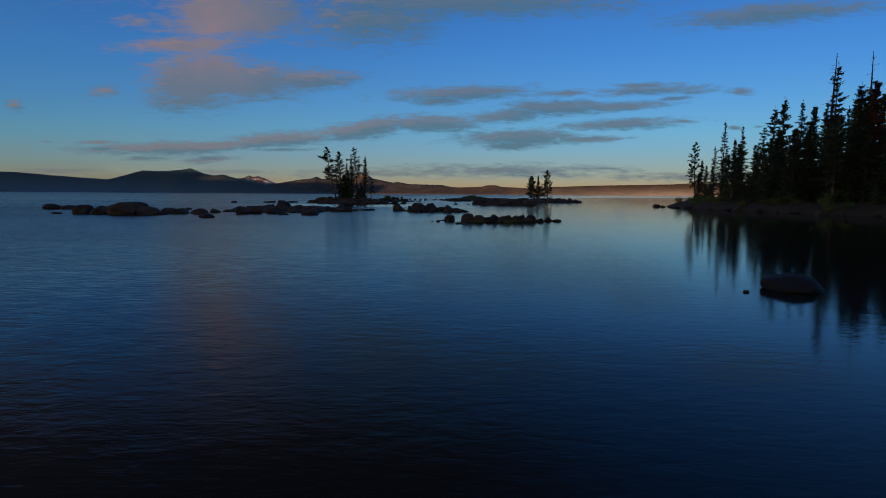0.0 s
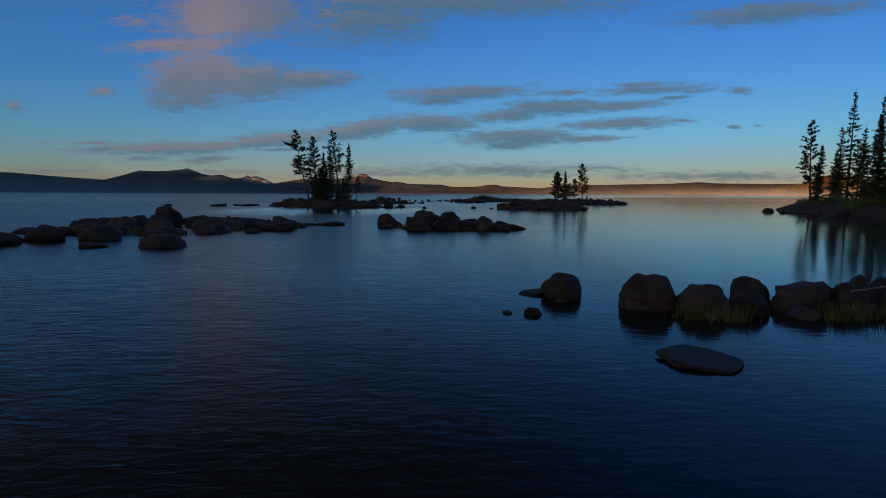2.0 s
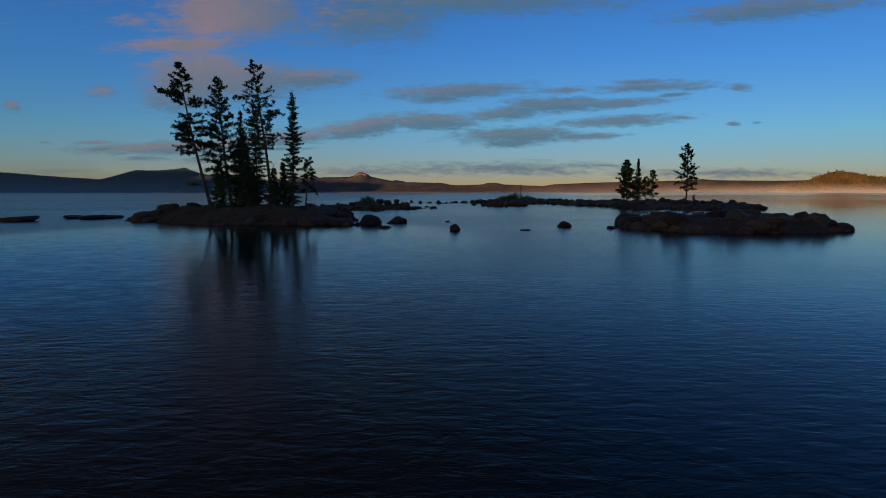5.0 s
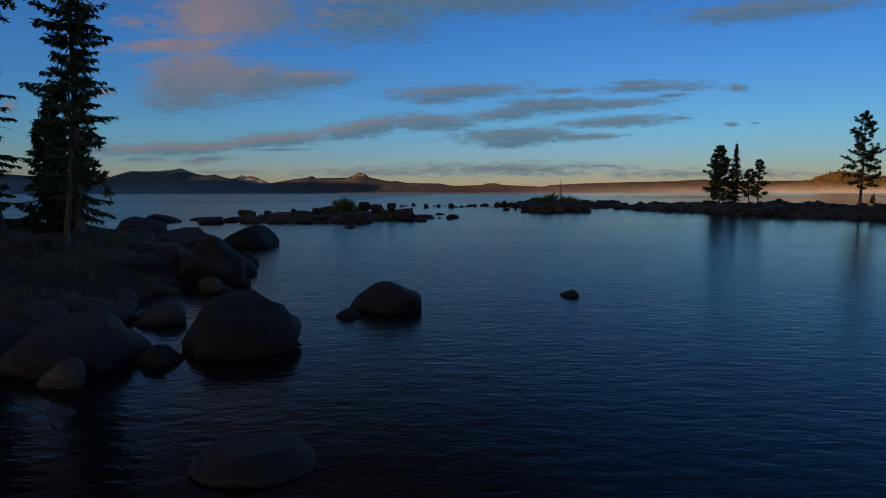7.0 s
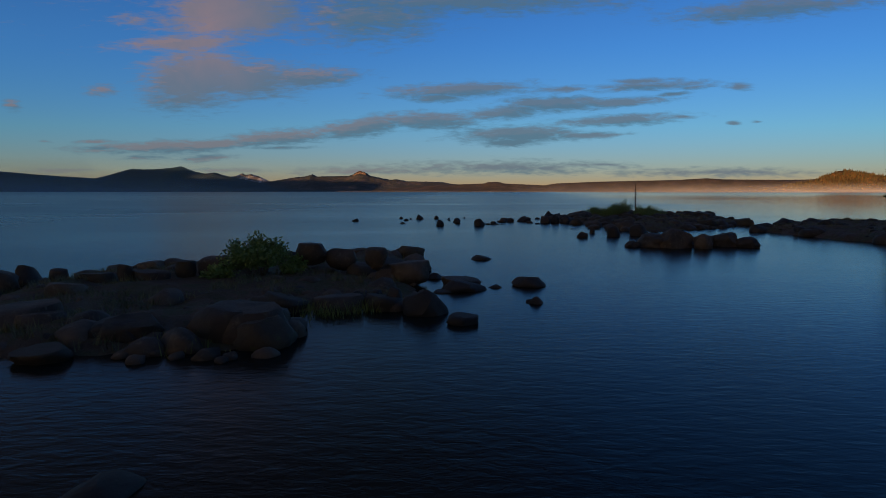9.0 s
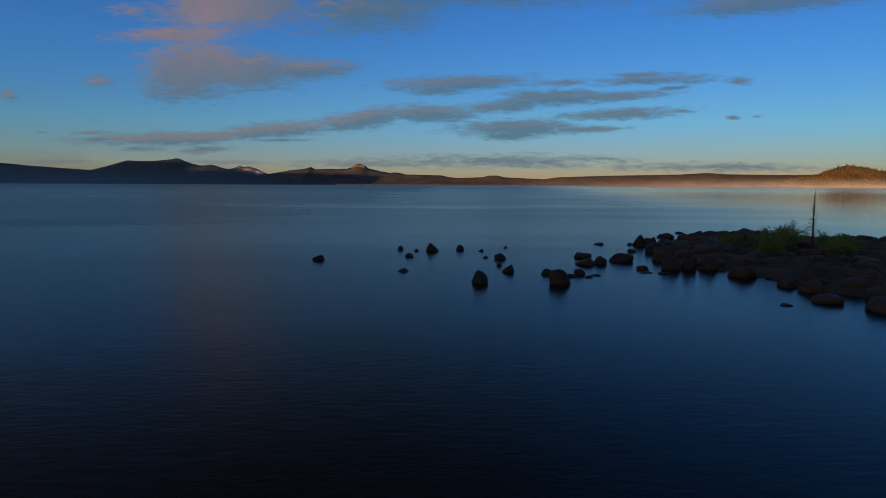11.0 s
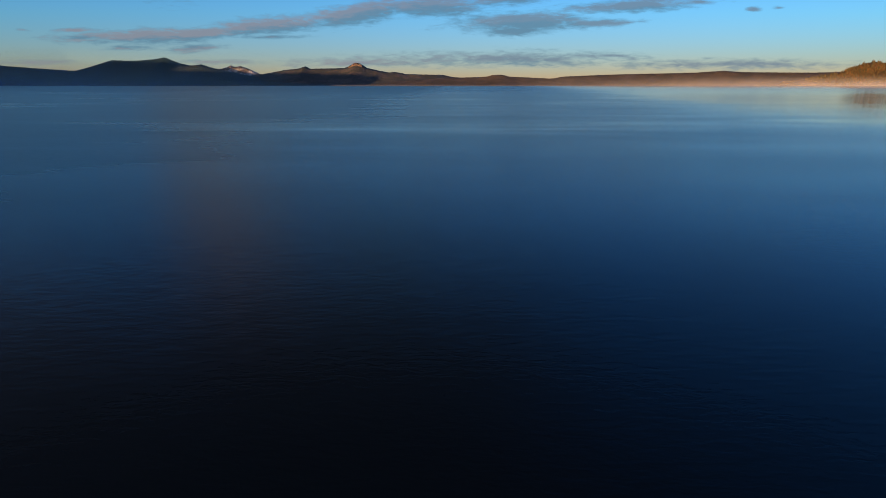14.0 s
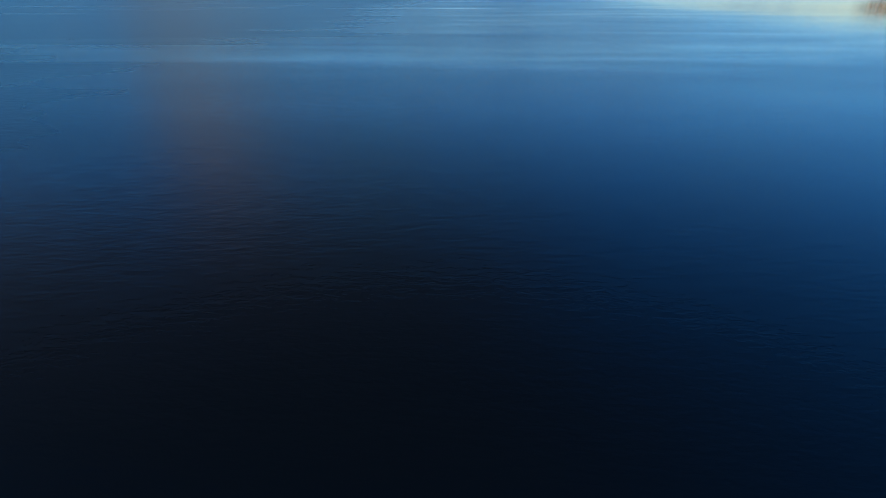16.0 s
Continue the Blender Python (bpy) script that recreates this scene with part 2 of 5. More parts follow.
def make_water():
    m, t, b = material("lake_water")
    b.inputs["Base Color"].default_value = (0.009, 0.013, 0.012, 1)
    b.inputs["IOR"].default_value = 1.19
    # the wind ruffles the open lake; the lee of the wooded shore lies calm
    g = t.nodes.new("ShaderNodeNewGeometry")
    sp = t.nodes.new("ShaderNodeSeparateXYZ")
    t.links.new(g.outputs["Position"], sp.inputs[0])
    over = mathn(t, "SUBTRACT", mathn(t, "ADD", sp.outputs[0], 26.0), mathn(t, "MULTIPLY", sp.outputs[1], 0.10))
    lee = mathn(t, "DIVIDE", over, mathn(t, "ADD", mathn(t, "MULTIPLY", mathn(t, "MAXIMUM", sp.outputs[1], 0.0), 0.22), 45.0), True)
    lee = eased(t, lee)
    patch = noisen(t, world_pos(t, (0.014, 0.045, 1), (0, 0, 0.12)), 1.0, 4.0, 0.6, 0.4)
    slick = noisen(t, world_pos(t, (0.010, 0.045, 1), (0, 0, -0.5)), 1.0, 3.0, 0.5, 0.3)
    wind = mathn(t, "SUBTRACT", mathn(t, "ADD", mathn(t, "MULTIPLY", patch.outputs[0], 0.24), 0.72), mathn(t, "MULTIPLY", lee, 0.42))
    wind = mathn(t, "ADD", wind, mathn(t, "MULTIPLY", mathn(t, "MULTIPLY", mathn(t, "ADD", sp.outputs[0], 14.0), -0.022, True), 0.12))
    calm = mathn(t, "ADD", mathn(t, "POWER", mathn(t, "MULTIPLY", mathn(t, "ADD", sp.outputs[0], 20.0), 0.055), 2.0),
                 mathn(t, "POWER", mathn(t, "MULTIPLY", mathn(t, "SUBTRACT", sp.outputs[1], 118.0), 0.042), 2.0))
    wind = mathn(t, "SUBTRACT", wind, mathn(t, "MULTIPLY", eased(t, mathn(t, "SUBTRACT", 1.0, calm, True)), 0.40))
    open_lake = mathn(t, "MULTIPLY", mathn(t, "SUBTRACT", sp.outputs[1], 225.0), 0.011, True)
    open_lake = eased(t, open_lake)
    wind = mathn(t, "ADD", wind, mathn(t, "MULTIPLY", open_lake, 0.06))
    smooth = mathn(t, "MULTIPLY", mathn(t, "SUBTRACT", slick.outputs[0], 0.54, True), open_lake)
    wind = mathn(t, "SUBTRACT", wind, mathn(t, "MULTIPLY", smooth, 0.7))
    pm = ramp(t, wind, [(0.32, 0.10), (0.66, 0.48), (0.84, 0.90), (1.0, 1.0)])
    pm.node.color_ramp.interpolation = "EASE"
    rip = noisen(t, world_pos(t, (2.0, 5.2, 1), (0, 0, 0.12)), 1.0, 2.0, 0.5, 0.4)
    swell = noisen(t, world_pos(t, (0.35, 0.95, 1), (0, 0, -0.2)), 1.0, 2.0, 0.5, 0.3)
    tiny = noisen(t, world_pos(t, (6.0, 14.0, 1), (0, 0, 0.3)), 1.0, 2.0, 0.5)
    h = mathn(t, "ADD", mathn(t, "MULTIPLY", rip.outputs[0], 0.011), mathn(t, "MULTIPLY", swell.outputs[0], 0.006))
    h = mathn(t, "ADD", h, mathn(t, "MULTIPLY", tiny.outputs[0], 0.004))
    chop = noisen(t, world_pos(t, (0.9, 1.5, 1), (0, 0, 0.25)), 1.0, 2.0, 0.5, 0.5)
    gusts = eased(t, mathn(t, "MULTIPLY", mathn(t, "SUBTRACT", sp.outputs[1], 262.0), 0.025))
    breeze = mathn(t, "MULTIPLY", eased(t, mathn(t, "MULTIPLY", mathn(t, "SUBTRACT", 16.0, sp.outputs[0]), 0.03)), eased(t, mathn(t, "MULTIPLY", mathn(t, "SUBTRACT", 200.0, sp.outputs[1]), 0.015)))
    riffle = noisen(t, world_pos(t, (2.2, 5.0, 1), (0, 0, 0.2)), 1.0, 3.0, 0.6, 0.6)
    h = mathn(t, "ADD", h, mathn(t, "MULTIPLY", mathn(t, "MULTIPLY", mathn(t, "SUBTRACT", riffle.outputs[0], 0.5), 0.034), breeze))
    gusts = mathn(t, "ADD", gusts, mathn(t, "MULTIPLY", breeze, 0.55))
    h = mathn(t, "SUBTRACT", h, 0.0105)
    h = mathn(t, "ADD", h, mathn(t, "MULTIPLY", mathn(t, "MULTIPLY", mathn(t, "SUBTRACT", chop.outputs[0], 0.5), 0.032), gusts))
    h = mathn(t, "MULTIPLY", h, pm)
    h = mathn(t, "MULTIPLY", h, mathn(t, "SUBTRACT", 1.0, mathn(t, "MULTIPLY", eased(t, mathn(t, "MULTIPLY", mathn(t, "SUBTRACT", sp.outputs[1], 330.0), 0.006)), 0.9)))
    bump = bumped(t, b, h, 0.7, 1.0)
    ruffled = mathn(t, "MULTIPLY", mathn(t, "SUBTRACT", 4.0, sp.outputs[0]), 0.032, True)
    ruffled = mathn(t, "MULTIPLY", ruffled, mathn(t, "SUBTRACT", 1.0, eased(t, mathn(t, "MULTIPLY", mathn(t, "SUBTRACT", sp.outputs[1], 270.0), 0.014))))
    ruffled = mathn(t, "MULTIPLY", ruffled, mathn(t, "SUBTRACT", 1.0, mathn(t, "MULTIPLY", eased(t, mathn(t, "MULTIPLY", mathn(t, "SUBTRACT", sp.outputs[1], 80.0), 0.018)), 0.75)))
    flecks = noisen(t, world_pos(t, (1.1, 2.6, 1), (0, 0, 0.15)), 1.0, 3.0, 0.6, 0.6)
    lean = mathn(t, "MULTIPLY", ruffled, mathn(t, "ADD", mathn(t, "MULTIPLY", mathn(t, "SUBTRACT", flecks.outputs[0], 0.5), 0.30), 0.080))
    lean = mathn(t, "ADD", lean, mathn(t, "MULTIPLY", eased(t, mathn(t, "MULTIPLY", mathn(t, "SUBTRACT", sp.outputs[1], 300.0), 0.002)), 0.016))
    face, turned = t.nodes.new("ShaderNodeCombineXYZ"), t.nodes.new("ShaderNodeVectorMath")
    t.links.new(mathn(t, "MULTIPLY", lean, -1.0), face.inputs[1])
    t.links.new(bump.outputs[0], turned.inputs[0]), t.links.new(face.outputs[0], turned.inputs[1])
    unit = t.nodes.new("ShaderNodeVectorMath")
    unit.operation = "NORMALIZE"
    t.links.new(turned.outputs[0], unit.inputs[0]), t.links.new(unit.outputs[0], b.inputs["Normal"])
    distance = eased(t, mathn(t, "MULTIPLY", mathn(t, "SUBTRACT", sp.outputs[1], 500.0), 0.002))
    gloss = ramp(t, wind, [(0.30, 0.03), (0.68, 0.10), (0.86, 0.22), (1.0, 0.30)])
    t.links.new(mathn(t, "ADD", gloss, mathn(t, "MULTIPLY", distance, 0.03)), b.inputs["Roughness"])
    return m


def make_rock(name, dark, light, lichen):
    m, t, b = material(name)
    oi = t.nodes.new("ShaderNodeObjectInfo")
    p = world_pos(t)
    big = noisen(t, p, 0.9, 5.0, 0.6, 0.5)
    col = ramp(t, big.outputs[0], [(0.32, dark), (0.66, light)])
    spots = noisen(t, p, 4.5, 6.0, 0.65)
    col = mixc(t, ramp(t, spots.outputs[0], [(0.56, 0.0), (0.66, 0.7)]), col, lichen)
    grain = noisen(t, p, 55.0, 3.0, 0.6)
    col = mixc(t, mathn(t, "MULTIPLY", grain.outputs[0], 0.5), col, (0.03, 0.022, 0.018))
    vary = mathn(t, "ADD", mathn(t, "MULTIPLY", oi.outputs["Random"], 0.75), 0.60)
    vc = t.nodes.new("ShaderNodeCombineColor")
    for i in range(3):
        t.links.new(vary, vc.inputs[i])
    col = mixc(t, 1.0, col, vc.outputs[0], "MULTIPLY")
    t.links.new(col, b.inputs["Base Color"])
    b.inputs["Roughness"].default_value = 0.78
    crack = t.nodes.new("ShaderNodeTexVoronoi")
    crack.feature = "DISTANCE_TO_EDGE"
    crack.inputs["Scale"].default_value = 1.6
    t.links.new(p, crack.inputs["Vector"])
    h = mathn(t, "ADD", mathn(t, "MULTIPLY", spots.outputs[0], 0.05), mathn(t, "MULTIPLY", grain.outputs[0], 0.012))
    h = mathn(t, "ADD", h, mathn(t, "MULTIPLY", mathn(t, "MINIMUM", crack.outputs[0], 0.05), 0.12))
    bumped(t, b, h, 0.8, 0.6)
    return m


def make_soil():
    m, t, b = material("island_soil")
    p = world_pos(t)
    a = noisen(t, p, 0.7, 6.0, 0.62, 0.6)
    col = ramp(t, a.outputs[0], [(0.30, (0.075, 0.042, 0.025)), (0.48, (0.16, 0.09, 0.052)), (0.60, (0.10, 0.09, 0.028)), (0.75, (0.14, 0.10, 0.045))])
    f = noisen(t, p, 9.0, 5.0, 0.65)
    col = mixc(t, mathn(t, "MULTIPLY", f.outputs[0], 0.7), col, (0.03, 0.024, 0.017))
    t.links.new(col, b.inputs["Base Color"])
    b.inputs["Roughness"].default_value = 0.9
    bumped(t, b, f.outputs[0], 0.9, 0.25)
    return m


def make_bark(name, a, c):
    m, t, b = material(name)
    p = coords(t, "Object", (9, 9, 1.6))
    n = noisen(t, p, 1.0, 5.0, 0.65, 0.8)
    t.links.new(ramp(t, n.outputs[0], [(0.35, a), (0.65, c)]), b.inputs["Base Color"])
    b.inputs["Roughness"].default_value = 0.9
    bumped(t, b, n.outputs[0], 0.9, 0.05)
    return m


def make_leaf(name, a, c):
    m, t, b = material(name)
    g = t.nodes.new("ShaderNodeNewGeometry")
    n = noisen(t, g.outputs["Position"], 0.8, 3.0)
    f = mathn(t, "ADD", mathn(t, "MULTIPLY", g.outputs["Random Per Island"], 0.6), mathn(t, "MULTIPLY", n.outputs[0], 0.5))
    t.links.new(ramp(t, f, [(0.15, a), (0.9, c)]), b.inputs["Base Color"])
    b.inputs["Roughness"].default_value = 0.6
    return m


def make_hill(name, stops, scale, rock=None):
    """Far forested slope: tree-sized mottling on a broad pattern of stands and clearings."""
    m, t, b = material(name)
    p = world_pos(t)
    a = noisen(t, p, scale, 6.0, 0.65, 0.3)
    col = ramp(t, a.outputs[0], stops)
    if rock:
        g = noisen(t, p, scale * 2.2, 5.0, 0.65)
        col = mixc(t, ramp(t, g.outputs[0], [(0.50, 0.0), (0.58, 0.85)]), col, rock)
    trees = noisen(t, p, 0.09, 3.0, 0.7)
    col = mixc(t, ramp(t, trees.outputs[0], [(0.40, 0.6), (0.60, 0.0)]), col, (0.035, 0.04, 0.035))
    t.links.new(col, b.inputs["Base Color"])
    b.inputs["Roughness"].default_value = 0.95
    bumped(t, b, trees.outputs[0], 1.0, 14.0)
    return m


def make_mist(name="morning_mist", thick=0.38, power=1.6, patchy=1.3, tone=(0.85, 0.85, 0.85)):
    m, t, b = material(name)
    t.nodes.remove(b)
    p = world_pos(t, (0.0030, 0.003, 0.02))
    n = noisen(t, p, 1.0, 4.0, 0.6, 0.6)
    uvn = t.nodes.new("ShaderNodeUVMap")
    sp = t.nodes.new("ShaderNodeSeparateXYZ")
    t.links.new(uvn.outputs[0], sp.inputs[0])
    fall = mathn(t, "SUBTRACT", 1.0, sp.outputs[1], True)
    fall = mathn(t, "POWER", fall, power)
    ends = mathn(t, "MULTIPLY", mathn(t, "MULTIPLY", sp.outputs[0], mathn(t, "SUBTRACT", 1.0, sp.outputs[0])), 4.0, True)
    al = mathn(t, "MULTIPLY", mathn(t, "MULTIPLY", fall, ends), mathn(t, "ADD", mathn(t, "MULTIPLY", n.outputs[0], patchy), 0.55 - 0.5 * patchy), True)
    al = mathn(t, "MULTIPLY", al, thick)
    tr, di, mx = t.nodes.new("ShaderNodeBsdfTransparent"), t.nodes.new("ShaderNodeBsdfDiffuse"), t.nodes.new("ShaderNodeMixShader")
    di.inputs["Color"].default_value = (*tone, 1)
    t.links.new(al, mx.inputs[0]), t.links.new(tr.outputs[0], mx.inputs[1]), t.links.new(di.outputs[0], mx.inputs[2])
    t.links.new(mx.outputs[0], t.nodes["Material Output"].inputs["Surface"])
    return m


WATER = make_water()
ROCK = make_rock("granite_boulder", (0.030, 0.020, 0.014), (0.125, 0.080, 0.052), (0.15, 0.12, 0.085))
ROCK_MOSS = make_rock("mossy_boulder", (0.042, 0.028, 0.016), (0.10, 0.066, 0.038), (0.075, 0.08, 0.022))
# tone of stones awash; its darkness also stands in for dimmer light on boulders
ROCK_WET_DIM = make_rock("wet_dim_stone", (0.018, 0.012, 0.009), (0.055, 0.034, 0.022), (0.05, 0.04, 0.025))
ROCK_WET_DIM.node_tree.nodes["Principled BSDF"].inputs["Roughness"].default_value = 0.75
SOIL = make_soil()
BARK = make_bark("conifer_bark", (0.09, 0.06, 0.045), (0.27, 0.19, 0.14))
BARK_GREY = make_bark("weathered_wood", (0.06, 0.05, 0.045), (0.17, 0.15, 0.14))
LEAF = make_leaf("spruce_needles", (0.055, 0.085, 0.036), (0.12, 0.16, 0.062))
LEAF_PINE = make_leaf("pine_needles", (0.055, 0.08, 0.032), (0.12, 0.16, 0.06))
LEAF_RED = make_leaf("rust_needles", (0.09, 0.03, 0.015), (0.22, 0.07, 0.03))
LEAF_BUSH = make_leaf("willow_leaves", (0.09, 0.15, 0.03), (0.22, 0.29, 0.07))
GRASS = make_leaf("sedge_grass", (0.07, 0.08, 0.025), (0.19, 0.17, 0.07))
# forest colour with the blue of far haze mixed into it
HILL_DARK = make_hill("haze_blued_forest", [(0.3, (0.026, 0.066, 0.078)), (0.7, (0.048, 0.10, 0.108))], 0.0016)
HILL_MID = make_hill("mountain_forest", [(0.35, (0.06, 0.075, 0.075)), (0.65, (0.10, 0.11, 0.105))], 0.004, (0.19, 0.16, 0.14))
# pale bare rock with the pink of first sun put into its colour
HILL_KNOB = make_hill("sun_pinked_knob", [(0.35, (0.16, 0.11, 0.09)), (0.65, (0.34, 0.23, 0.18))], 0.02, (0.42, 0.28, 0.22))
# the gold of the low sun is put into this slope's colour
HILL_LIT = make_hill("sun_tinted_slope", [(0.3, (0.09, 0.055, 0.014)), (0.55, (0.22, 0.115, 0.025)), (0.75, (0.31, 0.165, 0.035))], 0.006, (0.36, 0.19, 0.05))
HILL_BROWN = make_hill("brown_forest", [(0.3, (0.06, 0.05, 0.04)), (0.7, (0.13, 0.10, 0.075))], 0.004, (0.16, 0.12, 0.09))
# needle colour warmed as if sunlit, for the golden hill
LEAF_SUN = make_leaf("sun_tinted_wood", (0.03, 0.035, 0.012), (0.13, 0.085, 0.022))
SNOW = make_hill("snowy_rock", [(0.45, (0.22, 0.19, 0.18)), (0.58, (0.75, 0.75, 0.78))], 0.012)
MIST = make_mist()


# ------------------------------------------------ mesh helpers
def mesh_of(name, verts, faces, mat, smooth=False):
    me = bpy.data.meshes.new(name)
    me.from_pydata(verts if isinstance(verts, list) else verts.tolist(), [], faces if isinstance(faces, list) else faces.tolist())
    me.materials.append(mat)
    if smooth:
        me.polygons.foreach_set("use_smooth", [True] * len(me.polygons))
    me.update()
    return me


def part(name, me, parent, label=""):
    ob = new(name, me)
    ob.parent = parent
    return tagged(ob, label)


# ------------------------------------------------ the lake
bm = bmesh.new()
vs = [bm.verts.new(c) for c in ((-9000, -3000, 0), (9000, -3000, 0), (9000, 6000, 0), (-9000, 6000, 0))]
bm.faces.new(vs)
me = bpy.data.meshes.new("water")
bm.to_mesh(me)
me.materials.append(WATER)
tagged(new("water", me), "still dark lake water with faint wind ripples reflecting the dawn sky", "water", kind="structure")


# ------------------------------------------------ far shore
def ridge(name, crest, y_crest, front, back, mat, label, rough, seed, step=11.0):
    """A hill range: the crest line runs along x, slopes fall to the lake in front and away behind."""
    xs = np.arange(crest[0][0], crest[-1][0] + step, step)
    h = np.interp(xs, [c[0] for c in crest], [c[1] for c in crest])
    rows = 16
    ys = np.concatenate([np.linspace(-front, 0, rows - 4), np.linspace(back / 4, back, 4)])
    verts, faces = [], []
    for j, dy in enumerate(ys):
        if dy <= 0:
            k = (1 + dy / front)
            prof = -0.05 + 1.05 * k ** 1.25
        else:
            prof = 1 - 1.2 * dy / back
        for i, x in enumerate(xs):
            n = noise.fractal(Vector((x * 0.006 + seed, dy * 0.006, seed)), 0.9, 2.1, 5)
            n2 = noise.noise(Vector((x * 0.055 + seed, dy * 0.05, 3.0)))
            z = h[i] * prof + n * rough * (0.25 + 0.75 * (1 - abs(2 * min(max(prof, 0), 1) - 1))) + n2 * rough * 0.18 + noise.noise(Vector((x * 0.19 + seed, dy * 0.1, 8.0))) * min(rough, 14) * 0.22
            verts.append((x, y_crest + dy + n * 20, z + 0.0))
    nx = len(xs)
    for j in range(len(ys) - 1):
        for i in range(nx - 1):
            a = j * nx + i
            faces.append((a, a + 1, a + nx + 1, a + nx))
    return tagged(new(name, mesh_of(name, verts, faces, mat, True)), label, "hill", kind="structure")


ridge("backdrop_snow_peak", [(-1900, 60), (-1826, 119), (-1740, 132), (-1682, 154), (-1650, 140), (-1612, 147), (-1542, 124), (-1472, 96), (-1380, 60)],
      4660, 200, 40, SNOW, "far snow-streaked rocky mountain catching first light", 14, 1.0, 9)
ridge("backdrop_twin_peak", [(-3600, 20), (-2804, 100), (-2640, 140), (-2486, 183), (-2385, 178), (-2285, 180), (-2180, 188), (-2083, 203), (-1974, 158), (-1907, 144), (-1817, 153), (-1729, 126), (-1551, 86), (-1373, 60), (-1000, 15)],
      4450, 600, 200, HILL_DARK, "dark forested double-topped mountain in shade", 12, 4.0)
ridge("backdrop_rocky_range", [(-1700, 55), (-1404, 88), (-1220, 116), (-1120, 128), (-1072, 144), (-1036, 125), (-922, 126), (-784, 130), (-740, 142), (-692, 163), (-646, 157), (-601, 130), (-441, 98), (-395, 103), (-304, 85), (-28, 81), (63, 62), (201, 58), (420, 30)],
      4550, 500, 140, HILL_MID, "low mountain range with a rocky knob in first sun", 12, 9.0)
ridge("backdrop_rock_knob", [(-800, 40), (-762, 112), (-735, 143), (-692, 168), (-646, 161), (-616, 128), (-570, 60)],
      4520, 90, 60, HILL_KNOB, "bare rocky knob catching first sun", 9, 12.0, 8)
ridge("backdrop_low_ridge", [(-900, 10), (-300, 36), (59, 55), (297, 64), (335, 76), (405, 77), (455, 64), (752, 51), (860, 64), (1054, 73), (1357, 82), (1789, 91), (2004, 104), (2135, 95), (2654, 91), (2870, 98), (3951, 100), (5200, 110)],
      4300, 320, 250, HILL_BROWN, "long low forested ridge brown in dawn sun", 7, 14.0)
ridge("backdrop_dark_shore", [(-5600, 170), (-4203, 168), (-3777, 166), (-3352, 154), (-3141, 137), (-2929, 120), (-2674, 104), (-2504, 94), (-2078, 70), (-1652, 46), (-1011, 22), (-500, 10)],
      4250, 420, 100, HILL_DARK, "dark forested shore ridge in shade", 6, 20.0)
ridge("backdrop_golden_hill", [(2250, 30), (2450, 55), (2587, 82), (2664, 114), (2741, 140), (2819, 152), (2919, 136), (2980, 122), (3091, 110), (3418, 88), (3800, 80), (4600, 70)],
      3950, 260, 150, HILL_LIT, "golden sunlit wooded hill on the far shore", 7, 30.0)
# unseen hills added beside and behind the viewer to block the low sun
ridge("backdrop_side_shade_hill", [(-7600, 330), (-5200, 400), (-3950, 425), (-3810, 405), (-3710, 300), (-3540, 295), (-3440, 305), (-3000, 300), (-2650, 290), (-2550, 285), (-2450, 280), (-2350, 270), (-2260, 268), (-2180, 200), (-2100, 100), (-2030, 10)],
      1300, 400, 300, HILL_DARK, "unseen hill added to shade the left far shore", 14, 40.0, 40)
ridge("backdrop_rear_shade_hill", [(-3200, 60), (-2000, 130), (-900, 150), (0, 150), (1100, 130), (2400, 110), (3600, 60)],
      -900, 300, 300, HILL_DARK, "unseen hill added to keep the near lake in shade", 12, 50.0, 60)


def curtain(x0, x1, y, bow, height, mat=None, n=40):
    me = bpy.data.meshes.new("mist_haze_sheet")
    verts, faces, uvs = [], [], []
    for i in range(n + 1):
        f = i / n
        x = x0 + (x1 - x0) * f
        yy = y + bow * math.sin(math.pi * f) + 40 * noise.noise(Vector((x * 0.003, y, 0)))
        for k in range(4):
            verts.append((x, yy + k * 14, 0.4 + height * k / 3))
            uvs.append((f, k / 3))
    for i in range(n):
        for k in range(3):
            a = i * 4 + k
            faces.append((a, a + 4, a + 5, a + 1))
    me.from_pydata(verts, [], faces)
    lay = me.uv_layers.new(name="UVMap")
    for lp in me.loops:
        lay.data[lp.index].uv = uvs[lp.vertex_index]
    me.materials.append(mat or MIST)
    ob = new("mist_haze_sheet", me)
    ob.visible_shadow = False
    return tagged(ob, "see-through sheet for lake mist and far haze", "mist", "mist over the lake", "stuff")


for x0, x1, y, bow, hgt in ((300, 5800, 3560, -60, 75), (1300, 5800, 3300, 50, 55), (900, 5400, 3000, 0, 28), (-3600, 3000, 3740, 30, 12)):
    curtain(x0, x1, y, bow, hgt)
curtain(150, 3000, 1450, 40, 26, make_mist("near_mist", 0.85, 1.3, 0.7, (0.80, 0.82, 0.88)))
# tall blue-tinted sheets added to lay far haze over the shaded hills
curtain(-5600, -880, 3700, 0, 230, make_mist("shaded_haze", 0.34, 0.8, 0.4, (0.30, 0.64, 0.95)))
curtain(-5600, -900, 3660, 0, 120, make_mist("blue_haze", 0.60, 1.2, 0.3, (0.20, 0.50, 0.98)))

# trees that stand out on the golden hill and along its shore
rng = random.Random(5)
verts, faces = [], []
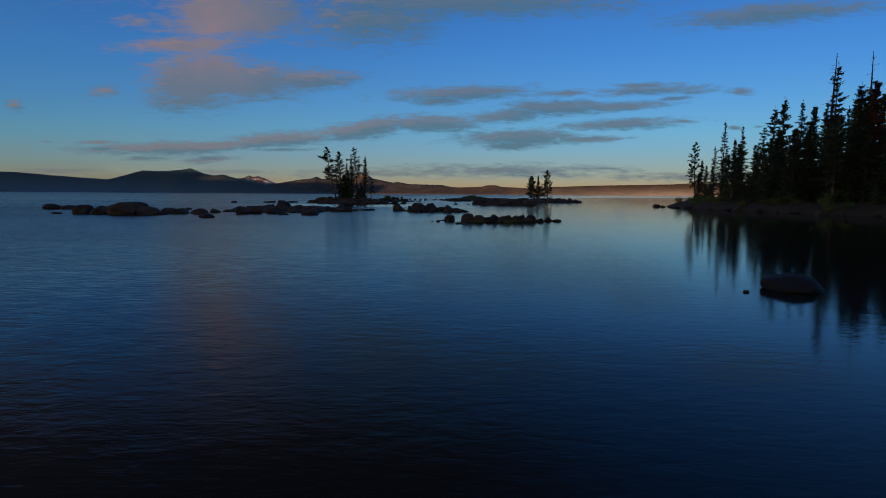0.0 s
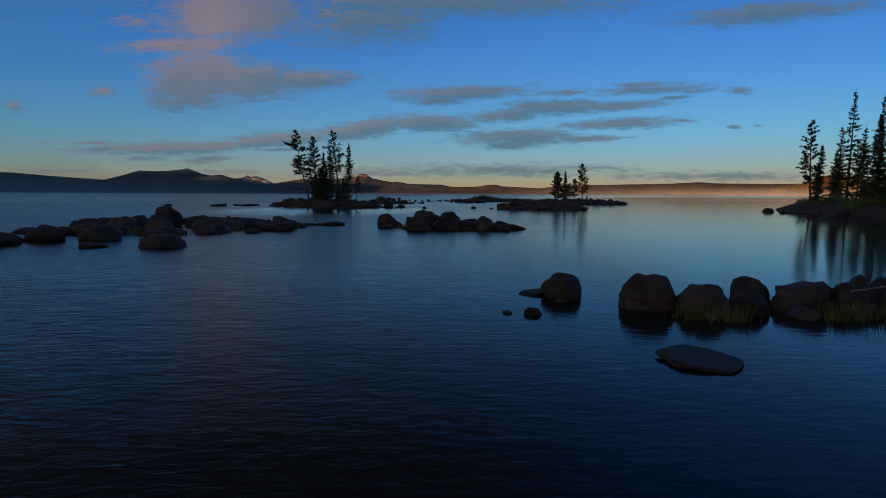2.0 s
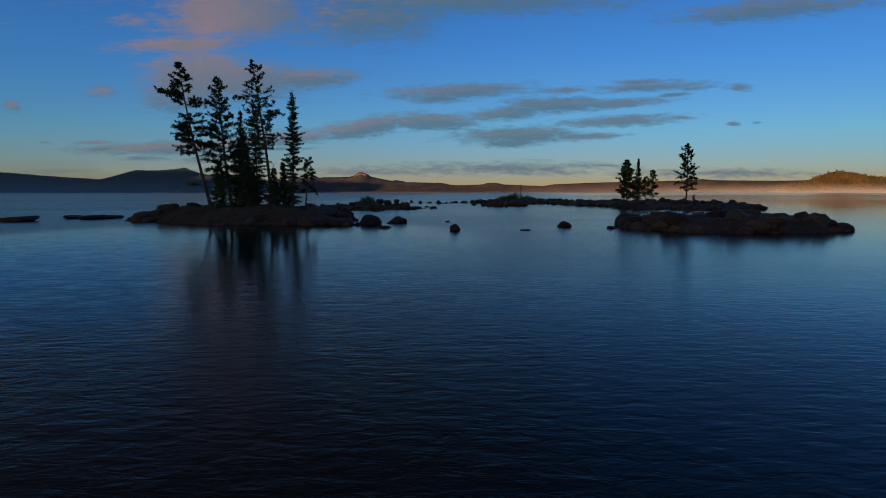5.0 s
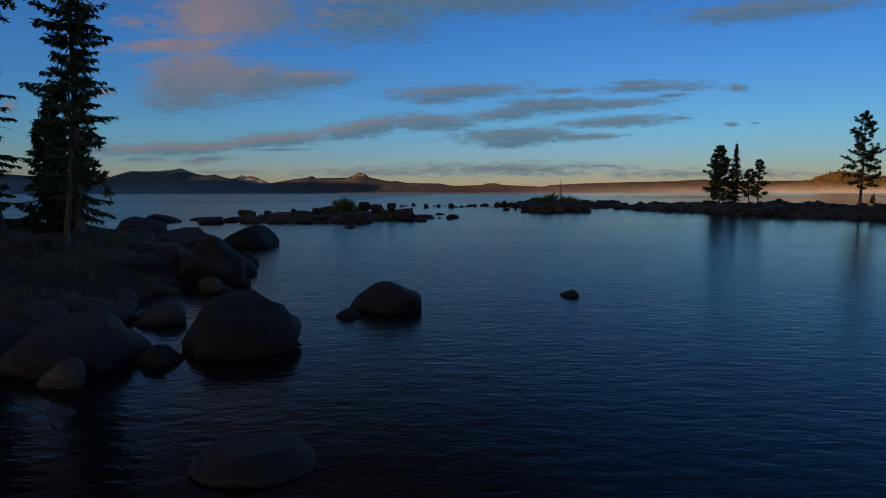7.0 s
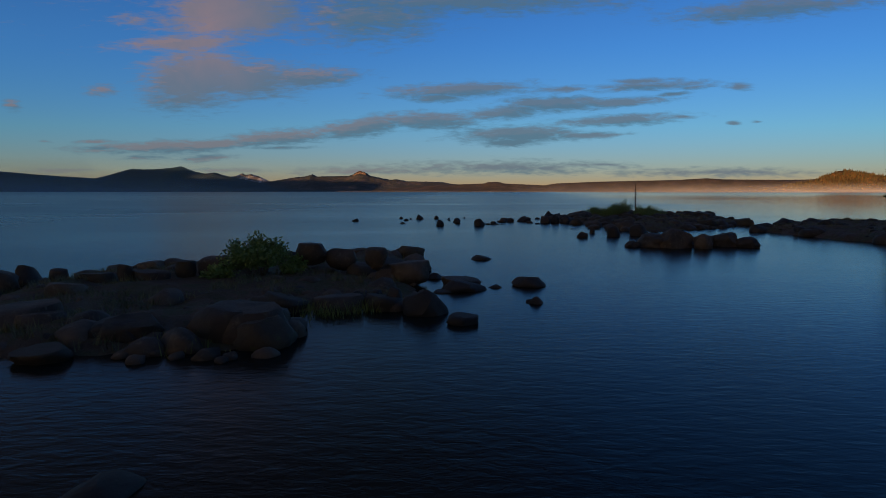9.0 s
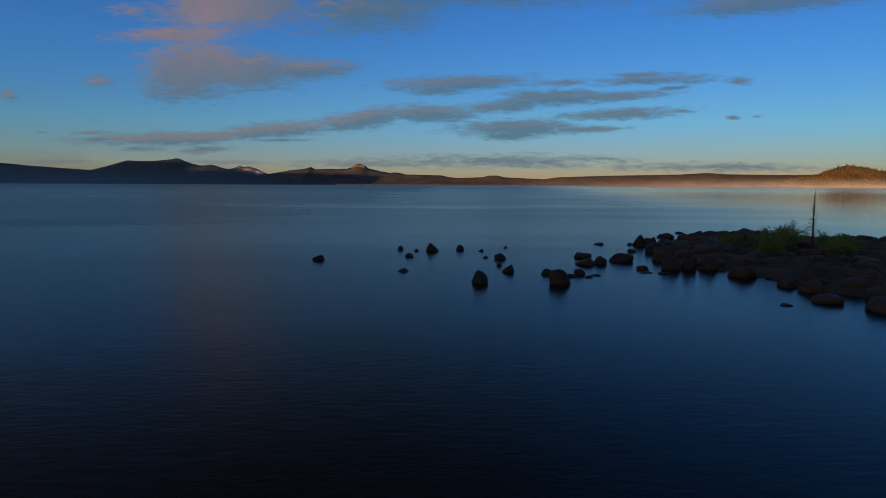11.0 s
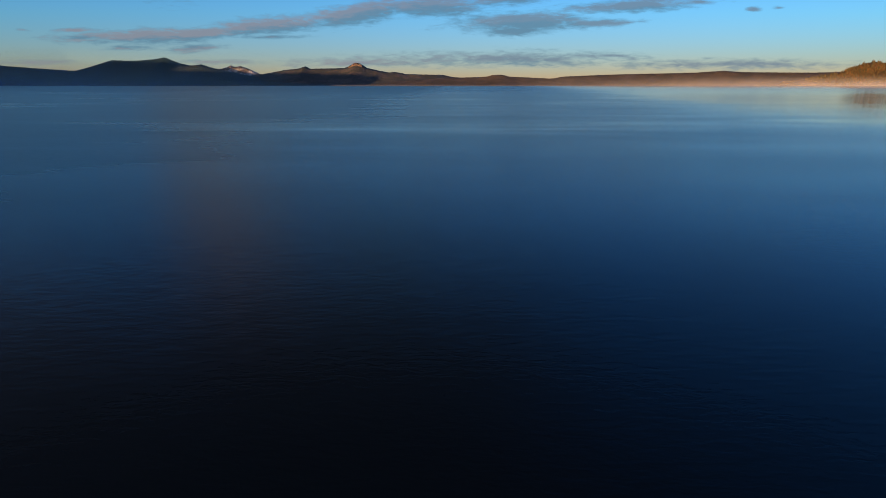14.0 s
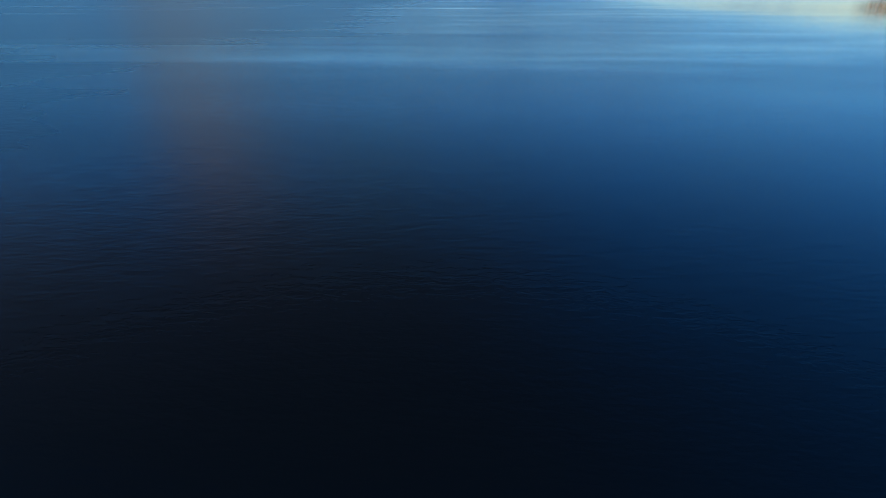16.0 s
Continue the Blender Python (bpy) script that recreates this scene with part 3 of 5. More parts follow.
for i in range(2600):
    x = rng.uniform(2350, 4300)
    dy = -rng.random() ** 1.3 * 250
    k = 1 + dy / 260
    hh = np.interp(x, [2250, 2450, 2587, 2664, 2741, 2819, 2919, 2980, 3091, 3418, 3800, 4600], [30, 55, 82, 114, 140, 152, 136, 122, 110, 88, 80, 70])
    z = hh * (-0.05 + 1.05 * max(k, 0.05) ** 1.25) - 3
    r, ht = rng.uniform(3, 5.5), rng.uniform(11, 26)
    a = len(verts)
    for q in range(5):
        verts.append((x + r * math.cos(q * 1.257), 3950 + dy + r * math.sin(q * 1.257), z + 2))
    verts.append((x, 3950 + dy, z + ht))
    faces += [(a + q, a + (q + 1) % 5, a + 5) for q in range(5)]
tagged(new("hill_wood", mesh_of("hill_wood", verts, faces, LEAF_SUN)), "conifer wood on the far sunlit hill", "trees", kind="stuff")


# ------------------------------------------------ boulders
def boulder_mesh(seed, mat, kind="dome", fineness=3):
    """A boulder of unit size: one wide and deep at the waterline (z = 0), its top at one, its foot under water."""
    r = random.Random(seed)
    b = bmesh.new()
    bmesh.ops.create_icosphere(b, subdivisions=fineness, radius=1.0)
    cuts = {"dome": (8, 0.72, 0.95), "peak": (6, 0.72, 0.92), "left": (4, 0.78, 0.95), "right": (4, 0.78, 0.95), "block": (9, 0.62, 0.86), "slab": (6, 0.66, 0.92), "stone": (10, 0.55, 0.9)}[kind]
    planes = []
    for _ in range(cuts[0]):
        n = Vector((r.gauss(0, 1), r.gauss(0, 1), r.gauss(0.2, 0.7))).normalized()
        planes.append((n, r.uniform(cuts[1], cuts[2])))
    tilt = Vector((r.gauss(0, 0.12), r.gauss(0, 0.12), 1.0)).normalized()
    if kind == "block":
        planes.append((tilt, r.uniform(0.52, 0.68)))
    if kind == "slab":
        planes.append((tilt, r.uniform(0.34, 0.46)))
    if kind == "peak":
        planes += [(Vector((0.75, r.uniform(-0.3, 0.3), 0.62)).normalized(), r.uniform(0.58, 0.70)), (Vector((-0.75, r.uniform(-0.3, 0.3), 0.62)).normalized(), r.uniform(0.58, 0.70))]
    if kind in ("left", "right"):
        sg = 1 if kind == "left" else -1
        planes += [(Vector((0.55 * sg, r.uniform(-0.2, 0.2), 0.83)).normalized(), r.uniform(0.42, 0.54)), (Vector((-0.9 * sg, 0, 0.4)).normalized(), r.uniform(0.62, 0.75))]
    off = Vector((r.uniform(-50, 50), r.uniform(-50, 50), r.uniform(-50, 50)))
    hard = 0.93 if kind in ("block", "stone", "slab") else 0.90
    for v in b.verts:
        p = v.co.copy()
        p *= 1 + 0.17 * noise.noise(p * 1.1 + off) + 0.09 * noise.noise(p * 2.3 + off)
        for n, d in planes:
            e = p.dot(n) - d
            if e > 0:
                p -= n * e * hard
        p *= 1 + 0.075 * noise.fractal(p * 2.4 + off, 0.75, 2.1, 5)
        p += Vector((0, 0, 1)) * 0.025 * noise.noise(p * 4.0 + off)
        v.co = p
    lo, hi = min(v.co.z for v in b.verts), max(v.co.z for v in b.verts)
    water = lo + 0.42 * (hi - lo)
    xs, ys = [v.co.x for v in b.verts if v.co.z > water], [v.co.y for v in b.verts if v.co.z > water]
    for v in b.verts:
        v.co.x = (v.co.x - (max(xs) + min(xs)) / 2) / (max(xs) - min(xs))
        v.co.y = (v.co.y - (max(ys) + min(ys)) / 2) / (max(ys) - min(ys))
        v.co.z = (v.co.z - water) / (hi - water)
    me = bpy.data.meshes.new("boulder")
    b.to_mesh(me)
    me.materials.append(mat)
    me.polygons.foreach_set("use_smooth", [True] * len(me.polygons))
    me.set_sharp_from_angle(angle=radians(46))
    return me


ROCKS = {kind: [boulder_mesh(100 + 20 * k + i, ROCK_MOSS if i == 2 else ROCK, kind, 4 if kind in ("dome", "peak") else 3) for i in range(4)]
         for k, kind in enumerate(("dome", "peak", "left", "right", "block", "slab"))}
# boulders given the darker colour in place of weaker light from above
ROCKS_DARK = {kind: [boulder_mesh(500 + 20 * k + i, ROCK_WET_DIM, kind) for i in range(3)] for k, kind in enumerate(ROCKS)}
ROCKS_FLAT = [boulder_mesh(300 + i, ROCK_WET_DIM, "slab") for i in range(6)]
ROCKS_LOW = [boulder_mesh(200 + i, ROCK, "stone", 2) for i in range(10)]
SLAB_ROCKS = [boulder_mesh(400 + i, ROCK if i % 2 else ROCK_MOSS, "slab" if i % 3 else "block") for i in range(10)]
rock_rng = random.Random(77)


def boulder(x, y, width, height, group, label, ground=0.0, depth=None, tilt=6, wet=False, slab=False, kind="", dark=False):
    kind = kind or rock_rng.choice(("dome", "dome", "peak", "block", "left", "right"))
    me = rock_rng.choice(ROCKS_FLAT if wet else SLAB_ROCKS if slab else ROCKS_DARK[kind] if dark else ROCKS[kind])
    ob = new("boulder", me)
    depth = depth or width * rock_rng.uniform(0.75, 1.05)
    turn = rock_rng.uniform(-14, 14)
    if kind == "dome" or wet or slab:
        turn += rock_rng.choice((0, 180))
    ob.matrix_world = pose(x, y, ground, rock_rng.uniform(-tilt, tilt), rock_rng.uniform(-tilt, tilt), turn) @ Matrix.Diagonal((width, depth, height, 1))
    return tagged(ob, label, "boulder", group)


SHAPES = {"d": "dome", "p": "peak", "l": "left", "r": "right", "b": "block", "s": "slab", "": ""}


def boulders(rows, group, label, grow=1.0, squash=1.0, wet_below=0.22, dark=False):
    """Rows of x, y, width, height and, where it is plain, a shape: dome, peak, high on the left or right, block, slab."""
    for row in rows:
        x, y, wd, ht = row[:4]
        flat = ht < 0.22 * wd
        boulder(x, y + 0.14 * wd, wd * grow, max(ht * squash, 0.05), group, ("low flat wet stone awash in the lake" if flat else label),
                tilt=3, wet=ht < wet_below * wd, kind=SHAPES[row[4] if len(row) > 4 else ""], dark=dark)


def stone_field(spots, label):
    """Stones past counting as one mesh: x, y, ground, width, height each."""
    verts, faces = [], []
    for x, y, g, wd, ht in spots:
        me = rock_rng.choice(ROCKS_LOW)
        m = pose(x, y, g, rock_rng.uniform(-12, 12), rock_rng.uniform(-12, 12), rock_rng.uniform(0, 360)) @ Matrix.Diagonal((wd, wd * rock_rng.uniform(0.7, 1.0), ht, 1))
        at = len(verts)
        verts += [tuple(m @ v.co) for v in me.vertices]
        faces += [tuple(i + at for i in q.vertices) for q in me.polygons]
    tagged(new("stones", mesh_of("stones", verts, faces, ROCK, True)), label, "stones", kind="stuff")


def pile(rows, count, seed, lo, hi, label):
    """Boulders heaped in a band: rows of x, front y, back y, height in the middle."""
    r = random.Random(seed)
    spots = []
    for _ in range(count):
        x = r.uniform(rows[0][0], rows[-1][0])
        front, back, top = (float(np.interp(x, [q[0] for q in rows], [q[k] for q in rows])) for k in (1, 2, 3))
        f = r.random()
        wd = r.uniform(lo, hi)
        spots.append((x, front + (back - front) * f, 0.0, wd, max(0.12, min(top * (0.45 + 0.75 * math.sin(math.pi * (0.12 + 0.7 * f))) * r.uniform(0.7, 1.05), wd * 0.75))))
    stone_field(spots, label)


ROW_LABEL = "rounded dark granite boulder standing in shallow lake water"
boulders([(0.46, 49.8, 1.0, 0.58, "d"), (-0.12, 50.1, 0.85, 0.09), (1.44, 44.65, 1.24, 0.10), (2.15, 48.6, 1.3, 0.76, "d"), (3.10, 48.1, 1.12, 0.62, "d"), (4.55, 48.9, 0.80, 0.64, "b"),
          (4.0, 48.0, 0.9, 0.45, "d"), (5.1, 48.4, 0.75, 0.42, "d"), (5.55, 48.6, 1.08, 0.60, "b"), (6.65, 48.5, 0.92, 0.58, "d"), (7.15, 49.2, 0.72, 0.68, "p"), (7.95, 49.2, 1.08, 0.62, "d"),
          (8.7, 49.0, 0.8, 0.34, "r"), (9.75, 50.6, 0.80, 0.42, "p"), (10.45, 49.8, 0.88, 0.20), (-0.55, 47.9, 0.38, 0.14, "d"), (-1.08, 48.0, 0.22, 0.06), (0.32, 49.2, 0.30, 0.08)],
         "boulder row in open water", ROW_LABEL)
boulders([(3.6, 49.0, 0.9, 0.42), (6.1, 48.9, 0.8, 0.42), (7.4, 48.3, 0.9, 0.40), (5.0, 47.7, 0.7, 0.22), (6.3, 47.8, 0.6, 0.2)], "boulder row in open water", ROW_LABEL)
REEF_LABEL = "tall dark brown granite boulder of a low reef"
boulders([(-6.85, 78.6, 1.5, 0.96, "d"), (-5.95, 78.8, 0.7, 0.42, "l"), (-6.5, 75.9, 1.4, 0.16), (-5.05, 77.6, 0.66, 0.76, "d"), (-3.95, 78.2, 2.3, 1.22, "d"), (-1.95, 78.0, 1.75, 1.18, "d"),
          (-0.65, 76.7, 1.65, 0.68, "d"), (0.46, 74.9, 1.2, 0.96, "b"), (1.62, 75.2, 1.3, 0.58, "b"), (2.78, 75.2, 1.4, 0.36, "l"), (-4.1, 73.3, 1.75, 0.72, "d"), (-4.9, 74.9, 0.8, 0.5),
          (-2.5, 74.4, 1.6, 0.78), (-1.1, 74.9, 1.4, 0.60, "d"), (-0.25, 75.6, 1.5, 0.62, "d"), (0.3, 73.9, 1.2, 0.45, "d"), (1.1, 74.5, 1.0, 0.5, "d"), (-3.2, 75.9, 1.9, 0.98, "d"), (1.7, 73.9, 1.0, 0.42, "d")], "boulder reef", REEF_LABEL)
pile([(-5.2, 75.0, 78.0, 0.4), (-3.5, 73.6, 79.5, 0.9), (-0.5, 74.4, 78.0, 0.6), (2.2, 74.2, 76.0, 0.3)], 16, 51, 0.6, 1.3, "heaped dark granite stones of a low reef")
BAR_LABEL = "dark granite boulder in a long bar of stones"
boulders([(-15.0, 78.2, 1.25, 0.74, "d"), (-17.0, 79.8, 1.5, 0.44, "d"), (-18.4, 79.4, 1.85, 0.56, "d"), (-18.9, 78.0, 1.05, 0.80, "p"), (-21.8, 80.4, 1.7, 0.46, "d"), (-23.4, 80.4, 1.8, 0.48, "d"),
          (-23.1, 77.0, 1.95, 1.46, "d"), (-25.9, 77.6, 1.2, 0.70, "d"), (-27.9, 77.6, 1.6, 0.62, "d"), (-29.6, 77.8, 1.8, 0.52, "d"), (-13.1, 72.6, 1.6, 0.56, "d"), (-15.4, 61.4, 2.0, 0.60, "d"),
          (-11.32, 78.8, 2.4, 0.27), (-13.0, 78.8, 1.0, 0.22), (-14.0, 79.1, 0.8, 0.23, "d"), (-14.5, 78.7, 0.5, 0.26, "d")], "long boulder bar", BAR_LABEL)
boulders([(-12.6, 75.8, 0.62, 0.24, "l"), (-13.6, 75.6, 1.3, 0.62, "d"), (-14.4, 74.2, 1.3, 0.50, "d"), (-14.4, 70.6, 1.1, 0.30, "d"), (-18.4, 61.1, 1.3, 0.22), (-26.4, 68.5, 1.28, 0.23), (-23.6, 63.5, 0.5, 0.3)],
         "long boulder bar", BAR_LABEL)
pile([(-28.5, 70.0, 79.0, 0.5), (-24.0, 66.5, 80.5, 0.8), (-20.0, 67.0, 80.0, 0.75), (-16.5, 69.5, 79.5, 0.6), (-13.6, 73.5, 77.5, 0.45)], 52, 52, 0.9, 2.2, "heaped dark granite stones of a long bar")
boulders([(-35.2, 59.2, 4.4, 1.42, "d"), (-32.5, 58.6, 2.4, 0.95, "d"), (-41.1, 60.7, 2.38, 1.04), (-38.5, 60.0, 2.6, 0.95), (-23.6, 53.0, 1.58, 0.42, "d"), (-27.9, 61.4, 1.7, 0.66), (-30.9, 62.0, 2.2, 0.70),
          (-28.2, 66.0, 1.24, 0.55), (-23.6, 62.4, 1.55, 0.66), (-37.2, 68.6, 0.9, 0.56), (-37.0, 77.7, 0.92, 0.30), (-55.6, 76.0, 2.6, 0.75, "d"), (-53.6, 76.2, 2.4, 0.6, "d"), (-31.2, 59.0, 1.34, 0.28)],
         "long boulder bar", "broad low granite boulder breaking the lake surface")
boulders([(-43.2, 59.7, 0.94, 0.24), (-32.7, 63.7, 1.99, 0.65), (-22.9, 64.3, 2.1, 0.72), (-20.8, 65.2, 2.2, 0.8), (-44.8, 137.9, 3.2, 0.50, "d"), (-40.6, 143.7, 3.0, 0.36, "d"), (-43.0, 143.0, 2.2, 0.3, "d"), (-53.0, 135.5, 1.74, 0.50),
          (-29.6, 64.0, 1.4, 0.45), (-40.9, 142.2, 2.45, 0.41)], "long boulder bar", "broad low granite boulder breaking the lake surface")
boulders([(-12.32, 132.75, 1.85, 0.80, "d"), (-10.78, 129.0, 1.10, 0.19, "d"), (-10.30, 135.55, 1.5, 0.56, "d"), (-10.95, 134.9, 0.5, 0.17), (-5.62, 126.3, 0.76, 0.46, "d"), (2.72, 130.3, 1.08, 0.42, "p"),
          (-0.80, 126.3, 0.78, 0.06), (-6.1, 137.0, 0.43, 0.15), (5.68, 128.4, 0.66, 0.19, "d"), (-18.0, 149.0, 2.3, 0.96, "r"), (-16.0, 142.4, 1.45, 0.56, "d"), (-14.55, 137.6, 0.53, 0.14)],
         "lone boulders", "lone rounded granite boulder standing in still water", 1.0, 1.0, 0.17, True)
boulders([(-18.4, 143.4, 2.9, 1.2, "d"), (-24.4, 148.2, 2.6, 0.9), (-26.5, 155.2, 2.9, 1.1), (-14.5, 132.0, 1.9, 0.60, "d"), (-15.6, 131.9, 2.1, 0.55, "d"), (-17.0, 132.3, 2.2, 0.6, "d"), (-15.6, 139.3, 1.9, 1.25, "d"), (9.25, 13.8, 1.55, 0.42, "d"), (7.7, 13.5, 0.16, 0.06),
          (-13.2, 132.0, 0.65, 0.26), (-14.3, 138.4, 0.37, 0.2), (-15.3, 140.4, 1.3, 0.66, "l"), (-34.3, 139.3, 2.7, 0.82, "d"), (-31.8, 139.4, 2.9, 1.40, "d"), (-29.7, 139.6, 2.7, 1.68, "d"), (-39.8, 143.6, 0.65, 0.16)],
         "lone boulders", "lone rounded granite boulder standing in still water", 1.0, 1.0, 0.2, True)
boulders([(-8.05, 176.7, 1.33, 0.38, "d"), (-10.62, 175.7, 1.6, 0.40, "l"), (-11.75, 178.4, 0.66, 0.25), (-8.35, 173.4, 0.48, 0.24, "p"), (-9.32, 184.8, 1.0, 0.23, "l"), (-11.95, 171.8, 1.42, 0.72, "d"),
          (-10.85, 170.7, 0.88, 0.26, "b"), (-10.5, 178.5, 0.32, 0.12), (-9.42, 176.3, 0.5, 0.11), (-11.4, 175.3, 0.72, 0.07), (-13.7, 173.9, 0.66, 0.36, "b"), (-13.0, 172.7, 0.58, 0.66, "d"), (-14.2, 173.5, 0.45, 0.40)],
         "bush island boulders", "weathered granite boulder off the shrubby islet", 1.0, 1.0, 0.15, True)
boulders([(-32.6, 169.3, 2.9, 0.68, "l"), (-27.7, 167.5, 2.1, 0.52, "s"), (-27.3, 170.2, 1.75, 0.48, "r"), (-27.4, 173.0, 1.2, 0.36), (-30.4, 173.0, 3.0, 0.34, "s"), (-15.55, 162.1, 0.88, 0.22, "p"),
          (-22.9, 180.0, 0.9, 0.55, "b"), (-27.9, 177.0, 1.00, 0.8), (-16.5, 169.2, 2.3, 0.85, "b"), (-19.3, 168.9, 1.6, 0.55), (-8.5, 173.6, 0.3, 0.1)],
         "bush island boulders", "weathered granite boulder off the shrubby islet", 1.0, 1.0, 0.15, True)
STONE = "small dark granite stone standing in shallow water"
boulders([(-22.2, 221.8, 0.86, 0.38, "r"), (-17.06, 227.9, 0.48, 0.32, "d"), (-16.1, 223.6, 0.62, 0.26, "d"), (-14.5, 226.9, 0.95, 0.64, "l"), (-15.74, 227.0, 0.38, 0.18), (-12.33, 227.7, 0.66, 0.42, "d"),
          (-8.55, 229.5, 0.32, 0.18), (-10.73, 227.1, 0.40, 0.19), (-10.66, 223.3, 0.40, 0.15), (-9.7, 222.6, 0.84, 0.42, "d"), (-10.1, 219.5, 0.34, 0.21), (-9.8, 217.1, 0.72, 0.45, "r"), (-16.05, 217.2, 0.64, 0.19)],
         "scattered stones", STONE, 1.0, 1.0, 0.0, True)
boulders([(-11.75, 213.4, 0.83, 0.65, "d"), (-7.55, 213.3, 1.1, 0.78, "d"), (-7.65, 216.3, 0.67, 0.32, "d"), (-5.76, 216.3, 0.72, 0.34, "d"), (-7.07, 215.4, 0.7, 0.30), (-6.45, 215.6, 0.6, 0.15), (-4.94, 215.9, 0.6, 0.07), (-5.5, 215.3, 0.45, 0.1)],
         "scattered stones", STONE, 1.0, 1.0, 0.0, True)
ISLET_STONE = "dark granite stone off a rocky islet"
boulders([(-3.66, 223.6, 1.28, 0.36, "b"), (-4.42, 220.2, 1.28, 0.42, "r"), (-3.37, 220.5, 0.9, 0.52, "d"), (-0.05, 232.2, 0.88, 0.19), (2.6, 232.1, 0.44, 0.21), (-1.5, 221.7, 1.75, 0.55, "d"), (-1.4, 218.2, 0.72, 0.25),
          (3.4, 231.7, 1.28, 0.94, "p"), (12.1, 243.8, 0.8, 0.22), (-0.75, 216.6, 0.66, 0.12), (-1.6, 217.0, 0.80, 0.05), (1.2, 208.4, 0.5, 0.06), (-0.3, 198.8, 0.95, 0.46, "d"), (2.5, 199.7, 1.15, 0.85, "d")],
         "scattered stones", ISLET_STONE, 1.0, 1.0, 0.17, True)
boulders([(1.6, 202.8, 0.5, 0.5), (4.8, 200.4, 1.5, 0.95, "d"), (7.6, 204.0, 0.56, 0.27), (0.55, 218.4, 1.3, 0.85, "d"), (1.55, 218.5, 1.1, 0.95, "d"), (2.9, 218.4, 1.25, 0.85, "d"), (2.68, 226.3, 1.6, 0.78, "d"),
          (5.25, 233.6, 0.6, 0.55), (8.69, 238.1, 0.8, 0.42), (8.25, 239.0, 1.0, 0.33)], "scattered stones", ISLET_STONE, 1.0, 1.0, 0.17, True)
boulders([(1.1, 191.3, 0.95, 0.42), (2.55, 191.5, 2.1, 0.90, "d"), (3.8, 190.9, 2.35, 1.24, "d"), (5.3, 190.3, 1.2, 0.95, "d"), (7.5, 191.9, 1.75, 0.94, "d"), (8.65, 191.1, 1.52, 0.70, "d"), (6.4, 192.4, 1.8, 0.7),
          (3.2, 193.2, 2.0, 0.8), (5.0, 193.0, 1.9, 0.8)], "boulder reef", "dark granite boulder of a reef beside a rocky islet")


# ------------------------------------------------ rocky islands
def edge_distance(px, py, poly):
    """Distance to the outline, positive inside."""
    best = np.full(px.shape, 1e9)
    inside = np.zeros(px.shape, bool)
    n = len(poly)
    for i in range(n):
        (x0, y0), (x1, y1) = poly[i], poly[(i + 1) % n]
        dx, dy = x1 - x0, y1 - y0
        t = np.clip(((px - x0) * dx + (py - y0) * dy) / (dx * dx + dy * dy), 0, 1)
        best = np.minimum(best, np.hypot(px - x0 - t * dx, py - y0 - t * dy))
        cross = ((y0 > py) != (y1 > py)) & (px < (x1 - x0) * (py - y0) / (y1 - y0 + 1e-12) + x0)
        inside ^= cross
    return np.where(inside, best, -best)


